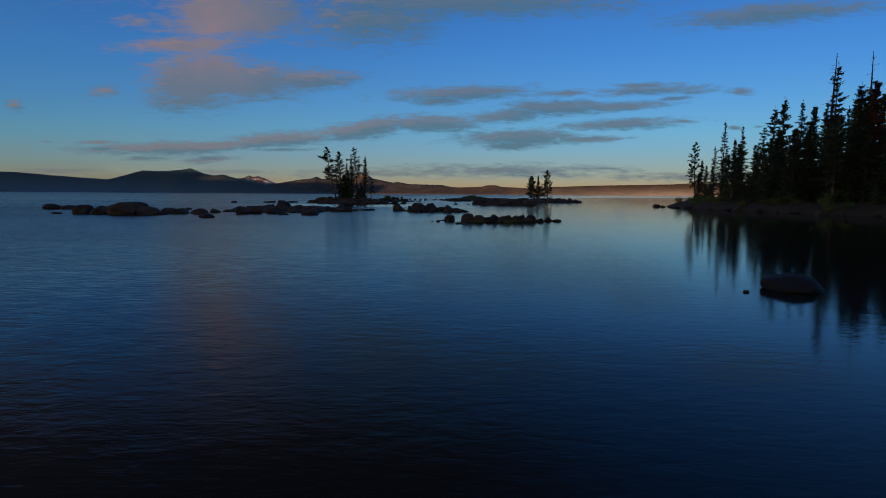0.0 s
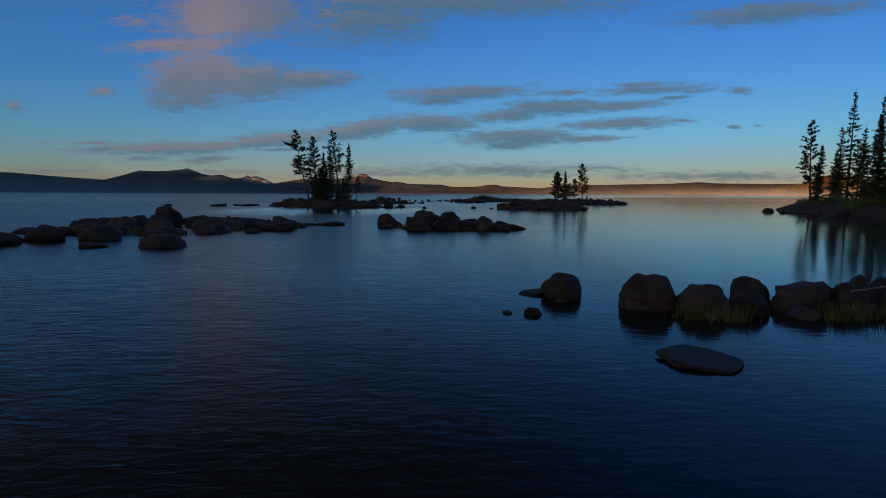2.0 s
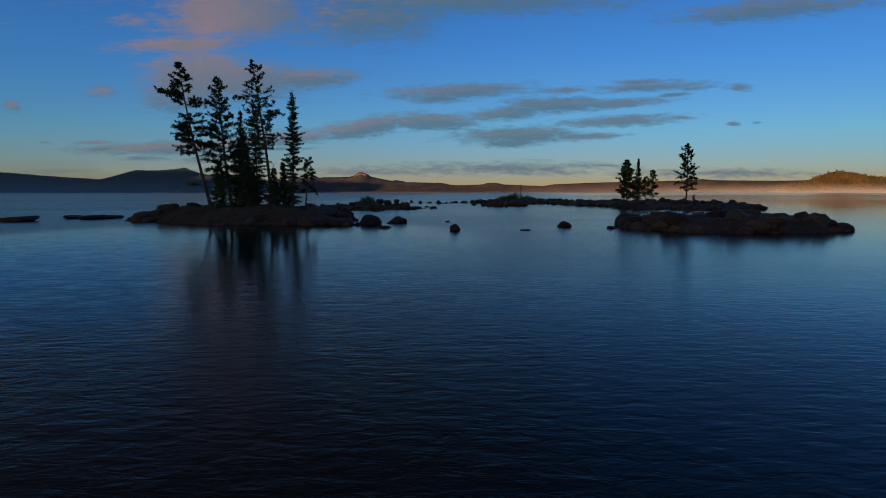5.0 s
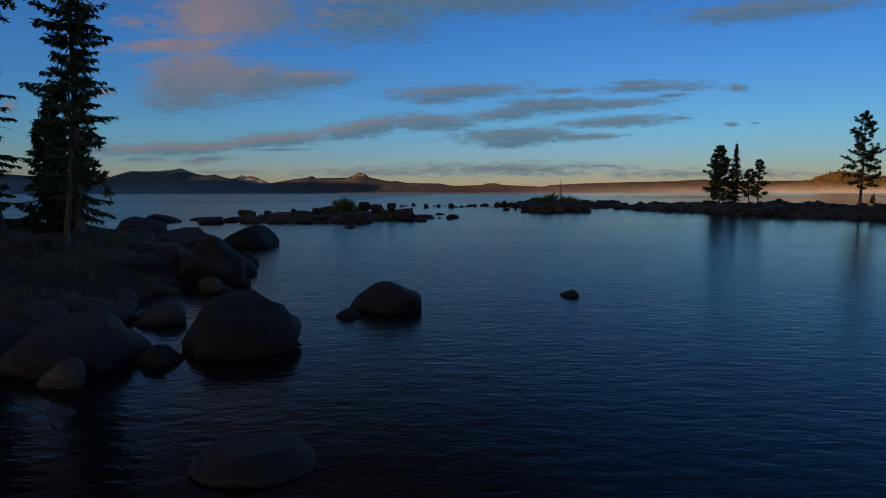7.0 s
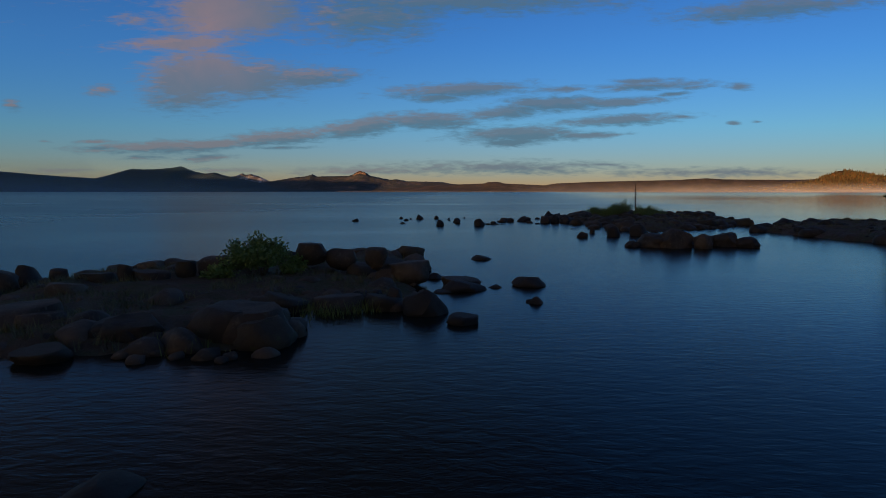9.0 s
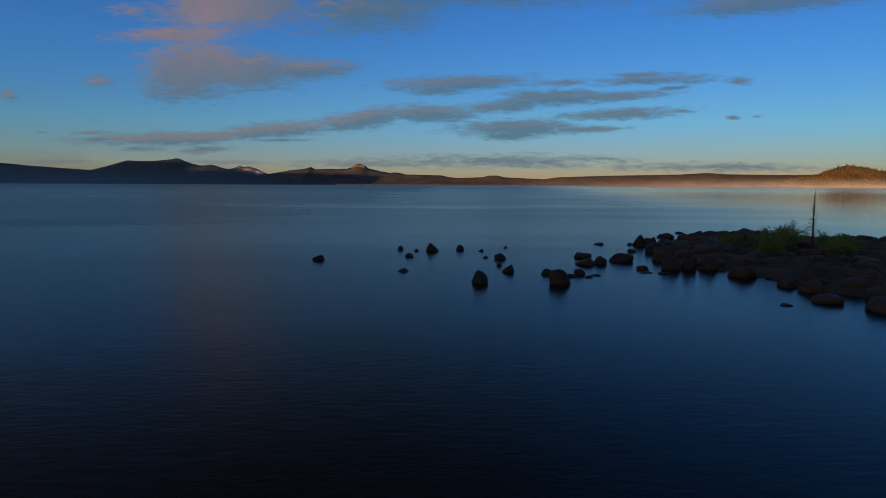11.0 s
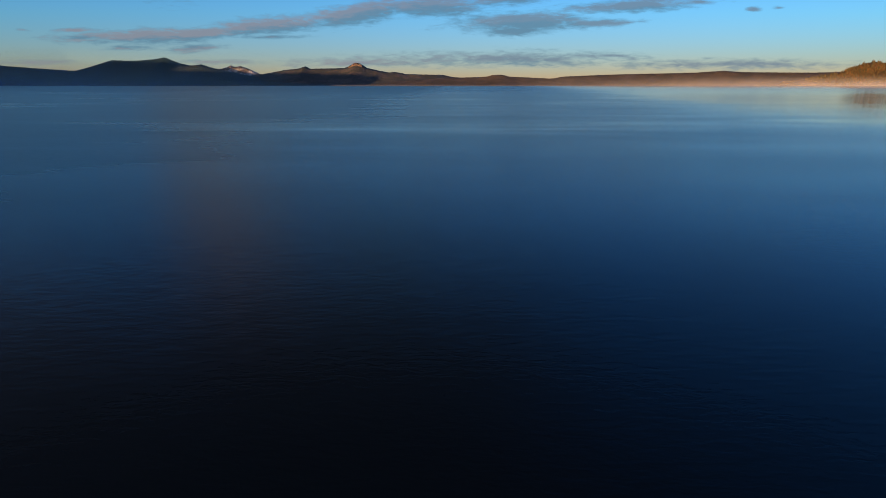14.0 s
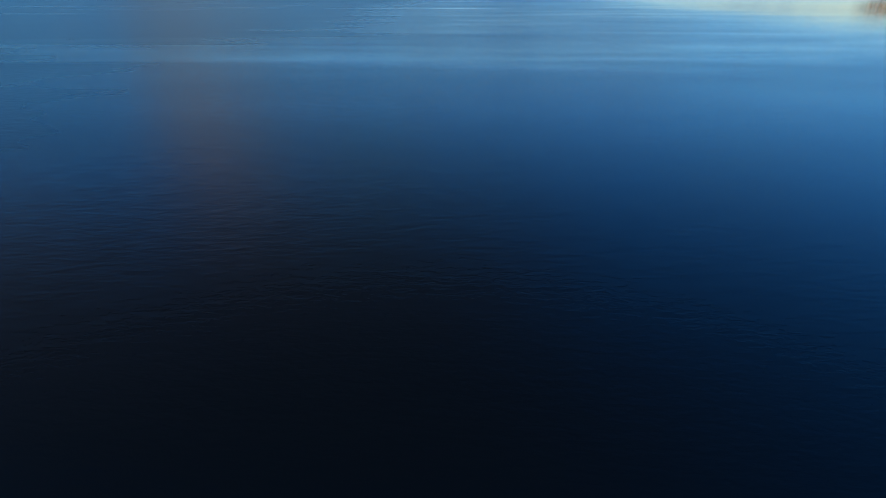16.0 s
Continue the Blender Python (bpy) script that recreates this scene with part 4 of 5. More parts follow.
class Island:
    def __init__(self, name, poly, height, reach, label, lump=0.45, cell=1.1, step=0.3, mat=None):
        self.poly, self.height, self.reach, self.lump, self.cell = poly, height, reach, lump, cell
        xs = [p[0] for p in poly]
        ys = [p[1] for p in poly]
        gx = np.arange(min(xs) - 1.2, max(xs) + 1.2, step)
        gy = np.arange(min(ys) - 1.2, max(ys) + 1.2, step)
        X, Y = np.meshgrid(gx, gy)
        D = edge_distance(X, Y, poly)
        index, verts, faces = -np.ones(X.shape, int), [], []
        for j in range(X.shape[0]):
            for i in range(X.shape[1]):
                if D[j, i] > -1.1:
                    index[j, i] = len(verts)
                    verts.append((X[j, i], Y[j, i], self.z_from(X[j, i], Y[j, i], D[j, i])))
        for j in range(X.shape[0] - 1):
            for i in range(X.shape[1] - 1):
                q = (index[j, i], index[j, i + 1], index[j + 1, i + 1], index[j + 1, i])
                if min(q) >= 0:
                    faces.append(tuple(int(k) for k in q))
        tagged(new(name, mesh_of(name, verts, faces, mat or SOIL, True)), label, "ground", kind="structure")

    def z_from(self, x, y, d):
        d = d + 0.7 * noise.noise(Vector((x * 0.5, y * 0.5, 1.0)))
        f = min(max(d / self.reach, -1.0), 1.0)
        z = self.height * (f * (2 - f) if f > 0 else 1.6 * f) - 0.12
        c = self.cell
        dist, _ = noise.voronoi(Vector((x / c, y / c, 7.0)))
        dome = max(0.0, 1 - (dist[0] / 0.72) ** 2) ** 0.5
        z += self.lump * (dome - 0.55) * (0.4 + 0.6 * min(max(d, 0), 1)) * (0.6 + 0.8 * noise.noise(Vector((x * 0.3, y * 0.3, 5))))
        return z + 0.10 * noise.fractal(Vector((x * 1.3, y * 1.3, 2.0)), 0.9, 2.0, 4)

    def z(self, x, y):
        return self.z_from(x, y, float(edge_distance(np.array([x]), np.array([y]), self.poly)[0]))

    def strew(self, count, seed, lo, hi, group, label, shore=0.5, single=30, sunk=0.14):
        """Stones over the island, most along its edge: the largest are boulders of their own, the rest one field of stones."""
        r = random.Random(seed)
        xs = [p[0] for p in self.poly]
        ys = [p[1] for p in self.poly]
        spots = []
        for _ in range(count * 60):
            x, y = r.uniform(min(xs) - 0.3, max(xs) + 0.3), r.uniform(min(ys) - 0.3, max(ys) + 0.3)
            d = float(edge_distance(np.array([x]), np.array([y]), self.poly)[0])
            if d < -0.3 or (d > 1.3 and r.random() < shore):
                continue
            wd = lo + (hi - lo) * r.random() ** 2.6
            spots.append((wd, x, y, d))
            if len(spots) >= count:
                break
        spots.sort(reverse=True)
        rest = []
        for k, (wd, x, y, d) in enumerate(spots):
            g = max(self.z(x, y) - sunk * wd, 0.0) if d > 0.2 else 0.0
            ht = wd * r.uniform(0.30, 0.52)
            if k < single:
                boulder(x, y, wd, ht, group, label, g, tilt=12, slab=True)
                continue
            rest.append((x, y, g, wd, ht))
        stone_field(rest, "dark granite stones strewn over the islet")


main_isle = Island("ground_wooded_islet", [(-35.6, 138.8), (-32.0, 136.2), (-29.0, 134.4), (-25.6, 133.0), (-21.5, 132.3), (-18.0, 132.2), (-15.6, 131.6), (-14.0, 131.7),
                    (-14.8, 133.8), (-15.9, 135.6), (-15.7, 137.6), (-15.9, 139.6), (-16.8, 142.0), (-19.4, 145.6), (-23.0, 150.0), (-26.0, 152.4), (-31.0, 149.0), (-35.0, 143.5)],
                   1.25, 4.0, "rocky wooded islet of dark granite and dry grass")
right_isle = Island("ground_bare_islet", [(7.2, 131.0), (7.6, 126.5), (9.2, 124.0), (12.0, 123.4), (15.5, 123.6), (19.5, 124.5), (21.5, 127.0), (19.0, 130.5), (14.0, 132.5), (9.5, 133.0)],
                    0.85, 2.4, "bare low islet of dark rounded granite", 0.4)
pine_isle = Island("ground_pine_islet", [(17.2, 205.0), (18.4, 196.0), (21.8, 189.8), (24.8, 178.0), (29.8, 170.6), (35.0, 169.8), (41.4, 171.5), (45.0, 176.0), (44.0, 196.0), (40.0, 210.0), (30.0, 214.0), (22.0, 211.0)],
                   0.85, 3.5, "long low rocky islet with a few pines", 0.4, 1.5, 0.42)
bush_isle = Island("ground_shrubby_islet", [(-27.2, 174.0), (-25.9, 171.2), (-24.3, 168.4), (-20.8, 167.2), (-18.4, 168.0), (-16.2, 167.6), (-15.0, 168.2), (-15.8, 171.8), (-14.2, 173.0), (-12.2, 172.6),
                    (-12.2, 174.0), (-12.9, 179.0), (-12.8, 184.0), (-14.0, 187.0), (-17.0, 187.0), (-22.0, 183.0), (-27.0, 179.5)],
                   0.50, 2.6, "low rocky islet with shrubs and sedge", 0.26, 1.7)
snag_isle = Island("ground_snag_islet", [(2.6, 222.0), (4.6, 213.0), (6.4, 206.0), (8.6, 205.2), (11.5, 206.8), (16.0, 209.5), (21.8, 214.5), (25.0, 222.0), (26.0, 234.0), (19.0, 241.0), (11.0, 240.0), (7.0, 235.0), (4.6, 230.6), (3.0, 226.0)],
                   0.6, 3.0, "low rocky islet with sedge and a dead snag", 0.36, 1.2, 0.36)
shore_land = Island("ground_wooded_shore", [(48.4, 117.0), (46.4, 103.0), (48.6, 90.0), (51.5, 75.0), (56.0, 58.0), (64.0, 35.0), (80.0, 5.0), (120.0, -60.0), (260.0, -60.0), (260.0, 190.0), (120.0, 165.0), (75.0, 148.0), (60.0, 138.0), (50.5, 123.0)],
                    1.6, 6.0, "wooded shore with rocks and dry grass", 0.4, 1.4, 1.0)
main_isle.strew(230, 1, 0.25, 2.0, "wooded islet boulders", "dark weathered granite boulder on the wooded islet", 0.6, 16, 0.26)
right_isle.strew(220, 2, 0.3, 2.0, "bare islet boulders", "dark rounded granite boulder on the bare islet", 0.1, 10)
pine_isle.strew(420, 3, 0.3, 2.1, "pine islet boulders", "dark granite boulder along the pine islet", 0.5, 6)
bush_isle.strew(360, 4, 0.2, 1.5, "shrubby islet boulders", "dark granite boulder on the shrubby islet", 0.15, 18, 0.34)
# large slabs along the near edge and blocks that stand out on the top
for x, y, wd, ht in [(-16.2, 169.2, 2.07, 0.84), (-19.1, 169.0, 1.74, 0.63), (-20.1, 167.5, 1.25, 0.29), (-22.6, 169.9, 2.33, 0.74), (-21.8, 169.6, 1.54, 0.61), (-27.2, 173.9, 1.67, 0.34), (-14.7, 172.6, 1.65, 0.47), (-13.3, 172.6, 1.24, 0.44), (-10.7, 176.6, 1.61, 0.36)]:
    boulder(x, y, wd, ht, "shrubby islet slabs", "large dark angular granite slab on the shrubby islet", 0.0, wd * 0.8, 4, slab=True)
for x, y, wd, top in [(-27.4, 175, 1.67, 0.9), (-25.8, 176, 0.72, 0.78), (-24.4, 176, 1.48, 0.64), (-23.3, 176, 0.54, 0.98), (-22.3, 176, 1.51, 0.75), (-21.3, 176.5, 0.77, 1.02), (-20.4, 177, 1.33, 1.16), (-16.8, 178, 1.38, 1.58), (-15.6, 178, 1.38, 1.34), (-14.0, 177, 0.94, 1.47), (-12.7, 177, 1.56, 0.96)]:
    boulder(x, y, wd, 0.55, "shrubby islet slabs", "dark flat-topped granite block on the shrubby islet crest", top - 0.55, wd * 0.7, 4, slab=True)
snag_isle.strew(480, 6, 0.25, 1.9, "snag islet boulders", "dark granite boulder on the snag islet", 0.2, 10)


def fringe(isle, count, seed, lo, hi, out, label, x_most=1e9):
    """Boulders standing in the shallows off an islet, with water between them."""
    r = random.Random(seed)
    xs = [q[0] for q in isle.poly]
    ys = [q[1] for q in isle.poly]
    spots = []
    for _ in range(count * 200):
        x, y = r.uniform(min(xs) - out, min(max(xs) + out, x_most)), r.uniform(min(ys) - out, max(ys) + out)
        d = float(edge_distance(np.array([x]), np.array([y]), isle.poly)[0])
        wd = lo + (hi - lo) * r.random() ** 1.8
        if not -out < d < 0.1 or any(math.hypot(x - a, y - c) < (wd + e) * 0.52 for a, c, e in spots):
            continue
        spots.append((x, y, wd))
        if len(spots) >= count:
            break
    stone_field([(x, y, 0.0, wd, wd * r.uniform(0.32, 0.55)) for x, y, wd in spots], label)


fringe(snag_isle, 20, 21, 0.4, 1.5, 2.4, "dark granite stones in the shallows off the snag islet", 9.0)
fringe(bush_isle, 9, 22, 0.3, 0.7, 0.8, "dark granite stones in the shallows off the shrubby islet")
fringe(main_isle, 14, 23, 0.3, 0.9, 0.9, "dark granite stones in the shallows off the wooded islet")
for i in range(18):
    f = i / 17
    boulder(46.5 + 10 * f * f + rock_rng.uniform(-0.6, 0.6), 118 - 62 * f, rock_rng.uniform(0.5, 1.9), rock_rng.uniform(0.25, 0.7), "shore boulders", "dark granite boulder along the wooded shore")


# ------------------------------------------------ trees
def tube(verts, faces, pts, radii, sides=6):
    base = len(verts)
    for k, (p, r) in enumerate(zip(pts, radii)):
        for s in range(sides):
            a = 2 * math.pi * s / sides
            verts.append((p[0] + r * math.cos(a), p[1] + r * math.sin(a), p[2]))
    for k in range(len(pts) - 1):
        for s in range(sides):
            a = base + k * sides + s
            b2 = base + k * sides + (s + 1) % sides
            faces.append((a, b2, b2 + sides, a + sides))


def limb(verts, faces, p, q, r0, r1):
    """A three-sided tapering twig."""
    p, q = Vector(p), Vector(q)
    ax = (q - p).normalized()
    u = ax.cross(Vector((0, 0, 1)))
    u = u.normalized() if u.length > 1e-4 else Vector((1, 0, 0))
    v = ax.cross(u)
    a = len(verts)
    for c, r in ((p, r0), (q, r1)):
        for s in range(3):
            d = u * math.cos(s * 2.094) + v * math.sin(s * 2.094)
            verts.append(tuple(c + d * r))
    for s in range(3):
        faces.append((a + s, a + (s + 1) % 3, a + 3 + (s + 1) % 3, a + 3 + s))


def spray(verts, faces, p, d, side, length, width):
    """One flat needle spray: a narrow kite."""
    m = p + d * length * 0.45
    a = len(verts)
    verts += [tuple(p), tuple(m + side * width), tuple(p + d * length), tuple(m - side * width)]
    faces.append((a, a + 1, a + 2, a + 3))


def trunk_line(height, lean, bend, r, n=14):
    pts = []
    ph = r.uniform(0, 6.28)
    for k in range(n + 1):
        f = k / n
        pts.append(Vector((lean[0] * f + bend * math.sin(f * 3.0 + ph) * 0.5 - bend * math.sin(ph) * 0.5, lean[1] * f + bend * math.cos(f * 2.3 + ph) * 0.4 - bend * math.cos(ph) * 0.4, height * f)))
    return pts


def along(pts, f):
    k = min(int(f * (len(pts) - 1)), len(pts) - 2)
    g = f * (len(pts) - 1) - k
    return pts[k].lerp(pts[k + 1], g)


def spruce(seed, height, radius, start=0.12, dense=1.0, lean=(0, 0), ragged=0.25, leaf=None, size=1.0, columnar=False, tiers=0.0):
    """Trunk, boughs and needle sprays of a narrow spruce or fir; size scales the sprays; columnar keeps the crown slim below; tiers sets whorls of boughs apart."""
    r = random.Random(seed)
    pts = trunk_line(height, lean, 0.12, r)
    tv, tf, bv, bf, cv, cf = [], [], [], [], [], []
    r0 = height * 0.011 + 0.025
    tube(tv, tf, pts, [r0 * (1 - 0.96 * k / (len(pts) - 1)) * (1.35 if k == 0 else 1) for k in range(len(pts))], 8)
    z = height * start
    gap = tiers or 0.26 / dense
    while z < height * 0.985:
        f = z / height
        g = (f - start) / (1 - start)
        reach = radius * ((1 - g) ** 0.92) * (0.6 + 0.4 * min(1, g * 5)) + 0.08
        if columnar:
            reach = radius * min(0.72, 1.25 * (1 - g) ** 0.8) * (0.8 + 0.3 * math.sin(g * 23.0)) + 0.08
        if r.random() < 0.10:
            reach *= 0.6
        for k in range(r.choice((5, 6, 6, 7))):
            a = r.uniform(0, 6.283)
            ln = reach * r.uniform(1 - ragged * 1.5, 1 + ragged)
            out = Vector((math.cos(a), math.sin(a), 0))
            drop = r.uniform(-0.6, -0.15) * (1 - g) + 0.35 * g
            p = along(pts, min(f + r.uniform(-0.5, 0.5) * min(gap, 0.3) / height, 0.99))
            d = (out + Vector((0, 0, drop))).normalized()
            q = p + d * ln + Vector((0, 0, 0.10 * ln))
            limb(bv, bf, p, q, 0.010 + 0.009 * ln, 0.004)
            side = d.cross(Vector((0, 0, 1))).normalized()
            n = max(3, int(ln / (0.12 * size)))
            for s in range(n):
                t = (s + 0.6) / n
                if t < 0.15 and ln > 0.6:
                    continue
                c = p.lerp(q, t)
                w = 0.40 * (1.15 - 0.7 * t) * min(1.0, 0.45 + ln) * (0.55 + 0.45 * size)
                for sg in (-1, 1, 0):
                    dd = (d * r.uniform(0.4, 0.9) + side * sg * r.uniform(0.5, 1.0) + Vector((0, 0, r.uniform(-0.75, 0.1) if sg else -0.9))).normalized()
                    sd = dd.cross(Vector((r.uniform(-0.8, 0.8), r.uniform(-0.8, 0.8), 1))).normalized()
                    spray(cv, cf, c, dd, sd, w * r.uniform(0.7, 1.35), (0.055 + 0.04 * r.random()) * size)
            spray(cv, cf, q - d * 0.06, d, side, 0.26 * size, 0.05 * size)
        z += gap * r.uniform(0.75, 1.3) * (0.65 + 0.35 * (1 - g))
    top = pts[-1]
    spray(cv, cf, top - Vector((0, 0, 0.1)), Vector((0, 0, 1)), Vector((1, 0, 0)), 0.5, 0.035 * size)
    return mesh_of("trunk", tv, tf, BARK, True), mesh_of("bough", bv, bf, BARK), mesh_of("crown", cv, cf, leaf or LEAF)


def pine(seed, height, radius, start=0.4, boughs=46, lean=(0, 0), bend=0.4, lopsided=0.0, dead=8, leaf=None, tuft=1.0, bare=(), extra=(), size=1.0):
    """A ragged pine: bare lower trunk, uneven forking boughs, needles in tufts along their outer parts."""
    r = random.Random(seed)
    pts = trunk_line(height, lean, bend, r)
    tv, tf, bv, bf, cv, cf = [], [], [], [], [], []
    r0 = height * 0.012 + 0.03
    tube(tv, tf, pts, [r0 * (1 - 0.93 * k / (len(pts) - 1)) * (1.4 if k == 0 else 1) for k in range(len(pts))], 8)

    def twig_tuft(c, d, n):
        for _ in range(n):
            v = (Vector((r.gauss(0, 1), r.gauss(0, 1), r.gauss(0.3, 0.7))).normalized() + d * 0.7).normalized()
            sd = v.cross(Vector((r.gauss(0, 1), r.gauss(0, 1), r.gauss(0, 1)))).normalized()
            spray(cv, cf, c - v * 0.02, v, sd, r.uniform(0.15, 0.30) * size, (0.019 + 0.019 * r.random()) * size)

    def grow(f, a, reach, rise, bushy=1.0):
        p = along(pts, f)
        out = Vector((math.cos(a), math.sin(a), 0))
        d = (out + Vector((0, 0, rise))).normalized()
        q = p + d * reach + Vector((0, 0, 0.08 * reach))
        mid = p.lerp(q, 0.5) + Vector((0, 0, -0.06 * reach))
        limb(bv, bf, p, mid, 0.015 + 0.012 * reach, 0.010 + 0.005 * reach)
        limb(bv, bf, mid, q, 0.010 + 0.005 * reach, 0.005)
        n = max(2, int(reach / 0.20 * bushy / size))
        for s in range(n):
            t = 0.32 + 0.68 * (s + r.random()) / n
            c = (p.lerp(mid, t * 2) if t < 0.5 else mid.lerp(q, t * 2 - 1))
            sub = (d + Vector((r.gauss(0, 0.8), r.gauss(0, 0.8), r.gauss(0.1, 0.4)))).normalized() * r.uniform(0.15, 0.5) * min(1.0, reach)
            limb(bv, bf, c, c + sub, 0.007, 0.003)
            twig_tuft(c, sub.normalized(), int(8 * tuft))
            twig_tuft(c + sub * 0.55, sub.normalized(), int(12 * tuft))
            twig_tuft(c + sub, sub.normalized(), int(16 * tuft))

    for _ in range(dead):
        f = r.uniform(start * 0.35, start * 1.05)
        a = r.uniform(0, 6.283)
        p = along(pts, f)
        q = p + Vector((math.cos(a), math.sin(a), r.uniform(-0.4, 0.2))) * r.uniform(0.3, 1.1)
        limb(bv, bf, p, q, 0.02, 0.004)
        limb(bv, bf, p.lerp(q, 0.5), p.lerp(q, 0.5) + Vector((r.gauss(0, 0.2), r.gauss(0, 0.2), r.gauss(-0.1, 0.15))), 0.008, 0.003)
    for k in range(boughs):
        g = (k + r.random()) / boughs
        f = start + (1 - start) * g * 0.985
        if any(lo < f < hi for lo, hi in bare):
            continue
        a = r.uniform(0, 6.283)
        reach = radius * (1 - g) ** 0.62 * (0.55 + 0.45 * min(1, g * 4)) * r.uniform(0.4, 1.25) + 0.15
        reach *= 1 + lopsided * -math.cos(a)
        if reach > 0.12:
            grow(f, a, reach, r.uniform(-0.35, 0.15) * (1 - g) + 0.6 * g)
    for f, a, reach, rise in extra:
        grow(f, radians(a), reach, rise, 1.6)
    return mesh_of("trunk", tv, tf, BARK, True), mesh_of("bough", bv, bf, BARK), mesh_of("crown", cv, cf, leaf or LEAF_PINE)


def snag_meshes(seed, height, lean=(0, 0), twigs=40):
    r = random.Random(seed)
    pts = trunk_line(height, lean, 0.15, r)
    tv, tf, bv, bf = [], [], [], []
    r0 = 0.014 * height + 0.04
    tube(tv, tf, pts, [r0 * (1 - 0.9 * k / (len(pts) - 1)) for k in range(len(pts))], 7)
    for k in range(twigs):
        f = r.uniform(0.15, 0.98)
        a = r.uniform(0, 6.283)
        ln = r.uniform(0.25, 1.0) * height * 0.15 * (1.2 - f)
        p = along(pts, f)
        q = p + Vector((math.cos(a), math.sin(a), r.uniform(-0.3, 0.5))) * ln
        limb(bv, bf, p, q, 0.020, 0.006)
        limb(bv, bf, p.lerp(q, 0.6), p.lerp(q, 0.6) + Vector((r.gauss(0, 1), r.gauss(0, 1), r.gauss(0, 1))) * ln * 0.3, 0.008, 0.003)
    return mesh_of("trunk", tv, tf, BARK_GREY, True), mesh_of("bough", bv, bf, BARK_GREY)


def tree(name, meshes, x, y, z, label, group="", turn=0.0, scale=1.0, wide=1.0, category="tree"):
    e = new(name)
    e.matrix_world = pose(x, y, z, 0, 0, turn) @ Matrix.Diagonal((scale * wide, scale * wide, scale, 1))
    for nm, me in zip(("trunk", "bough", "crown"), meshes):
        ob = part(nm, me, e)
        if nm != "trunk":
            tagged(ob, kind="stuff")
    return tagged(e, label, category, group)


G_ISLE = "trees on the wooded islet"
def on(isle, x, y, sink=0.12):
    return max(isle.z(x, y), 0.05) - sink

# the wooded islet
gz = lambda x, y: on(main_isle, x, y)
tree("pine_tree", pine(11, 13.25, 1.65, 0.38, 104, (-2.2, -0.4), 0.5, 0.1, 14, None, 1.15, ((0.63, 0.70),), ((0.80, 175, 2.5, 0.05), (0.79, 185, 2.0, 0.0), (0.17, 190, 1.3, -0.05), (0.52, 165, 1.8, -0.1))), -28.2, 140.3, gz(-28.2, 140.3), "leaning ragged pine with clumped dark needles", G_ISLE)
tree("pine_tree", pine(12, 12.2, 1.8, 0.20, 118, (-0.9, 0), 0.25, 0.1, 16, None, 1.0, (), ((0.80, 180, 2.5, 0.1), (0.62, 170, 2.6, -0.05), (0.5, 190, 2.5, -0.05), (0.42, 175, 2.0, -0.1))), -26.7, 141.4, gz(-26.7, 141.4), "tall shaggy pine with full ragged crown", G_ISLE)
tree("pine_tree", pine(14, 13.0, 1.6, 0.42, 74, (-0.4, -2.2), 0.35, -0.1, 18, None, 0.9, (), ((0.78, 175, 2.0, -0.15), (0.68, 5, 1.8, -0.25))), -22.7, 141.0, gz(-22.7, 141.0), "slender leaning pine with bare lower trunk", G_ISLE)
tree("spruce_tree", spruce(15, 11.0, 1.35, 0.06, 1.1, (0.2, 0), 0.6, None, 0.62, True), -21.1, 142.3, gz(-21.1, 142.3), "dense narrow spruce with drooping boughs", G_ISLE)
tree("spruce_tree", spruce(16, 9.2, 1.7, 0.08, 1.0, (0, 0), 0.42, None, 0.62), -25.5, 141.4, gz(-25.5, 141.4), "dark inner spruce of the islet stand", G_ISLE)
tree("spruce_tree", spruce(17, 10.2, 1.75, 0.08, 1.0, (-0.2, 0), 0.42, None, 0.62), -24.3, 142.0, gz(-24.3, 142.0), "dark inner spruce with thick foliage", G_ISLE)
tree("spruce_tree", spruce(18, 4.6, 0.85, 0.04, 1.2, (0, 0), 0.3), -22.0, 142.8, gz(-22.0, 142.8), "small bushy young spruce", G_ISLE)
tree("spruce_tree", spruce(19, 4.4, 1.0, 0.04, 1.2, (0, 0), 0.3), -26.9, 139.0, gz(-26.9, 139.0), "small bushy young spruce", G_ISLE)
tree("pine_tree", pine(20, 4.6, 0.8, 0.35, 30, (0.3, 0), 0.2, -0.2, 6, None, 1.1), -19.0, 138.6, gz(-19.0, 138.6), "young crooked pine at the edge of the stand", G_ISLE)
tree("spruce_tree", spruce(21, 3.6, 0.9, 0.03, 1.2, (0, 0), 0.3), -24.6, 139.2, gz(-24.6, 139.2), "small bushy young spruce", G_ISLE)
tree("spruce_tree", spruce(22, 4.2, 1.0, 0.05, 1.0, (0, 0), 0.3), -23.4, 144.0, gz(-23.4, 144.0), "small spruce behind the stand", G_ISLE)
tree("spruce_tree", spruce(23, 5.2, 1.1, 0.04, 1.1, (0, 0), 0.3), -25.8, 143.4, gz(-25.8, 143.4), "small bushy spruce behind the stand", G_ISLE)
tree("spruce_tree", spruce(24, 3.0, 0.8, 0.03, 1.2, (0, 0), 0.3), -22.4, 139.6, gz(-22.4, 139.6), "small bushy young spruce", G_ISLE)

tree("spruce_tree", spruce(25, 7.4, 1.35, 0.05, 1.0, (0, 0), 0.4, None, 0.7), -25.0, 140.7, gz(-25.0, 140.7), "dark inner spruce of the islet stand", G_ISLE)
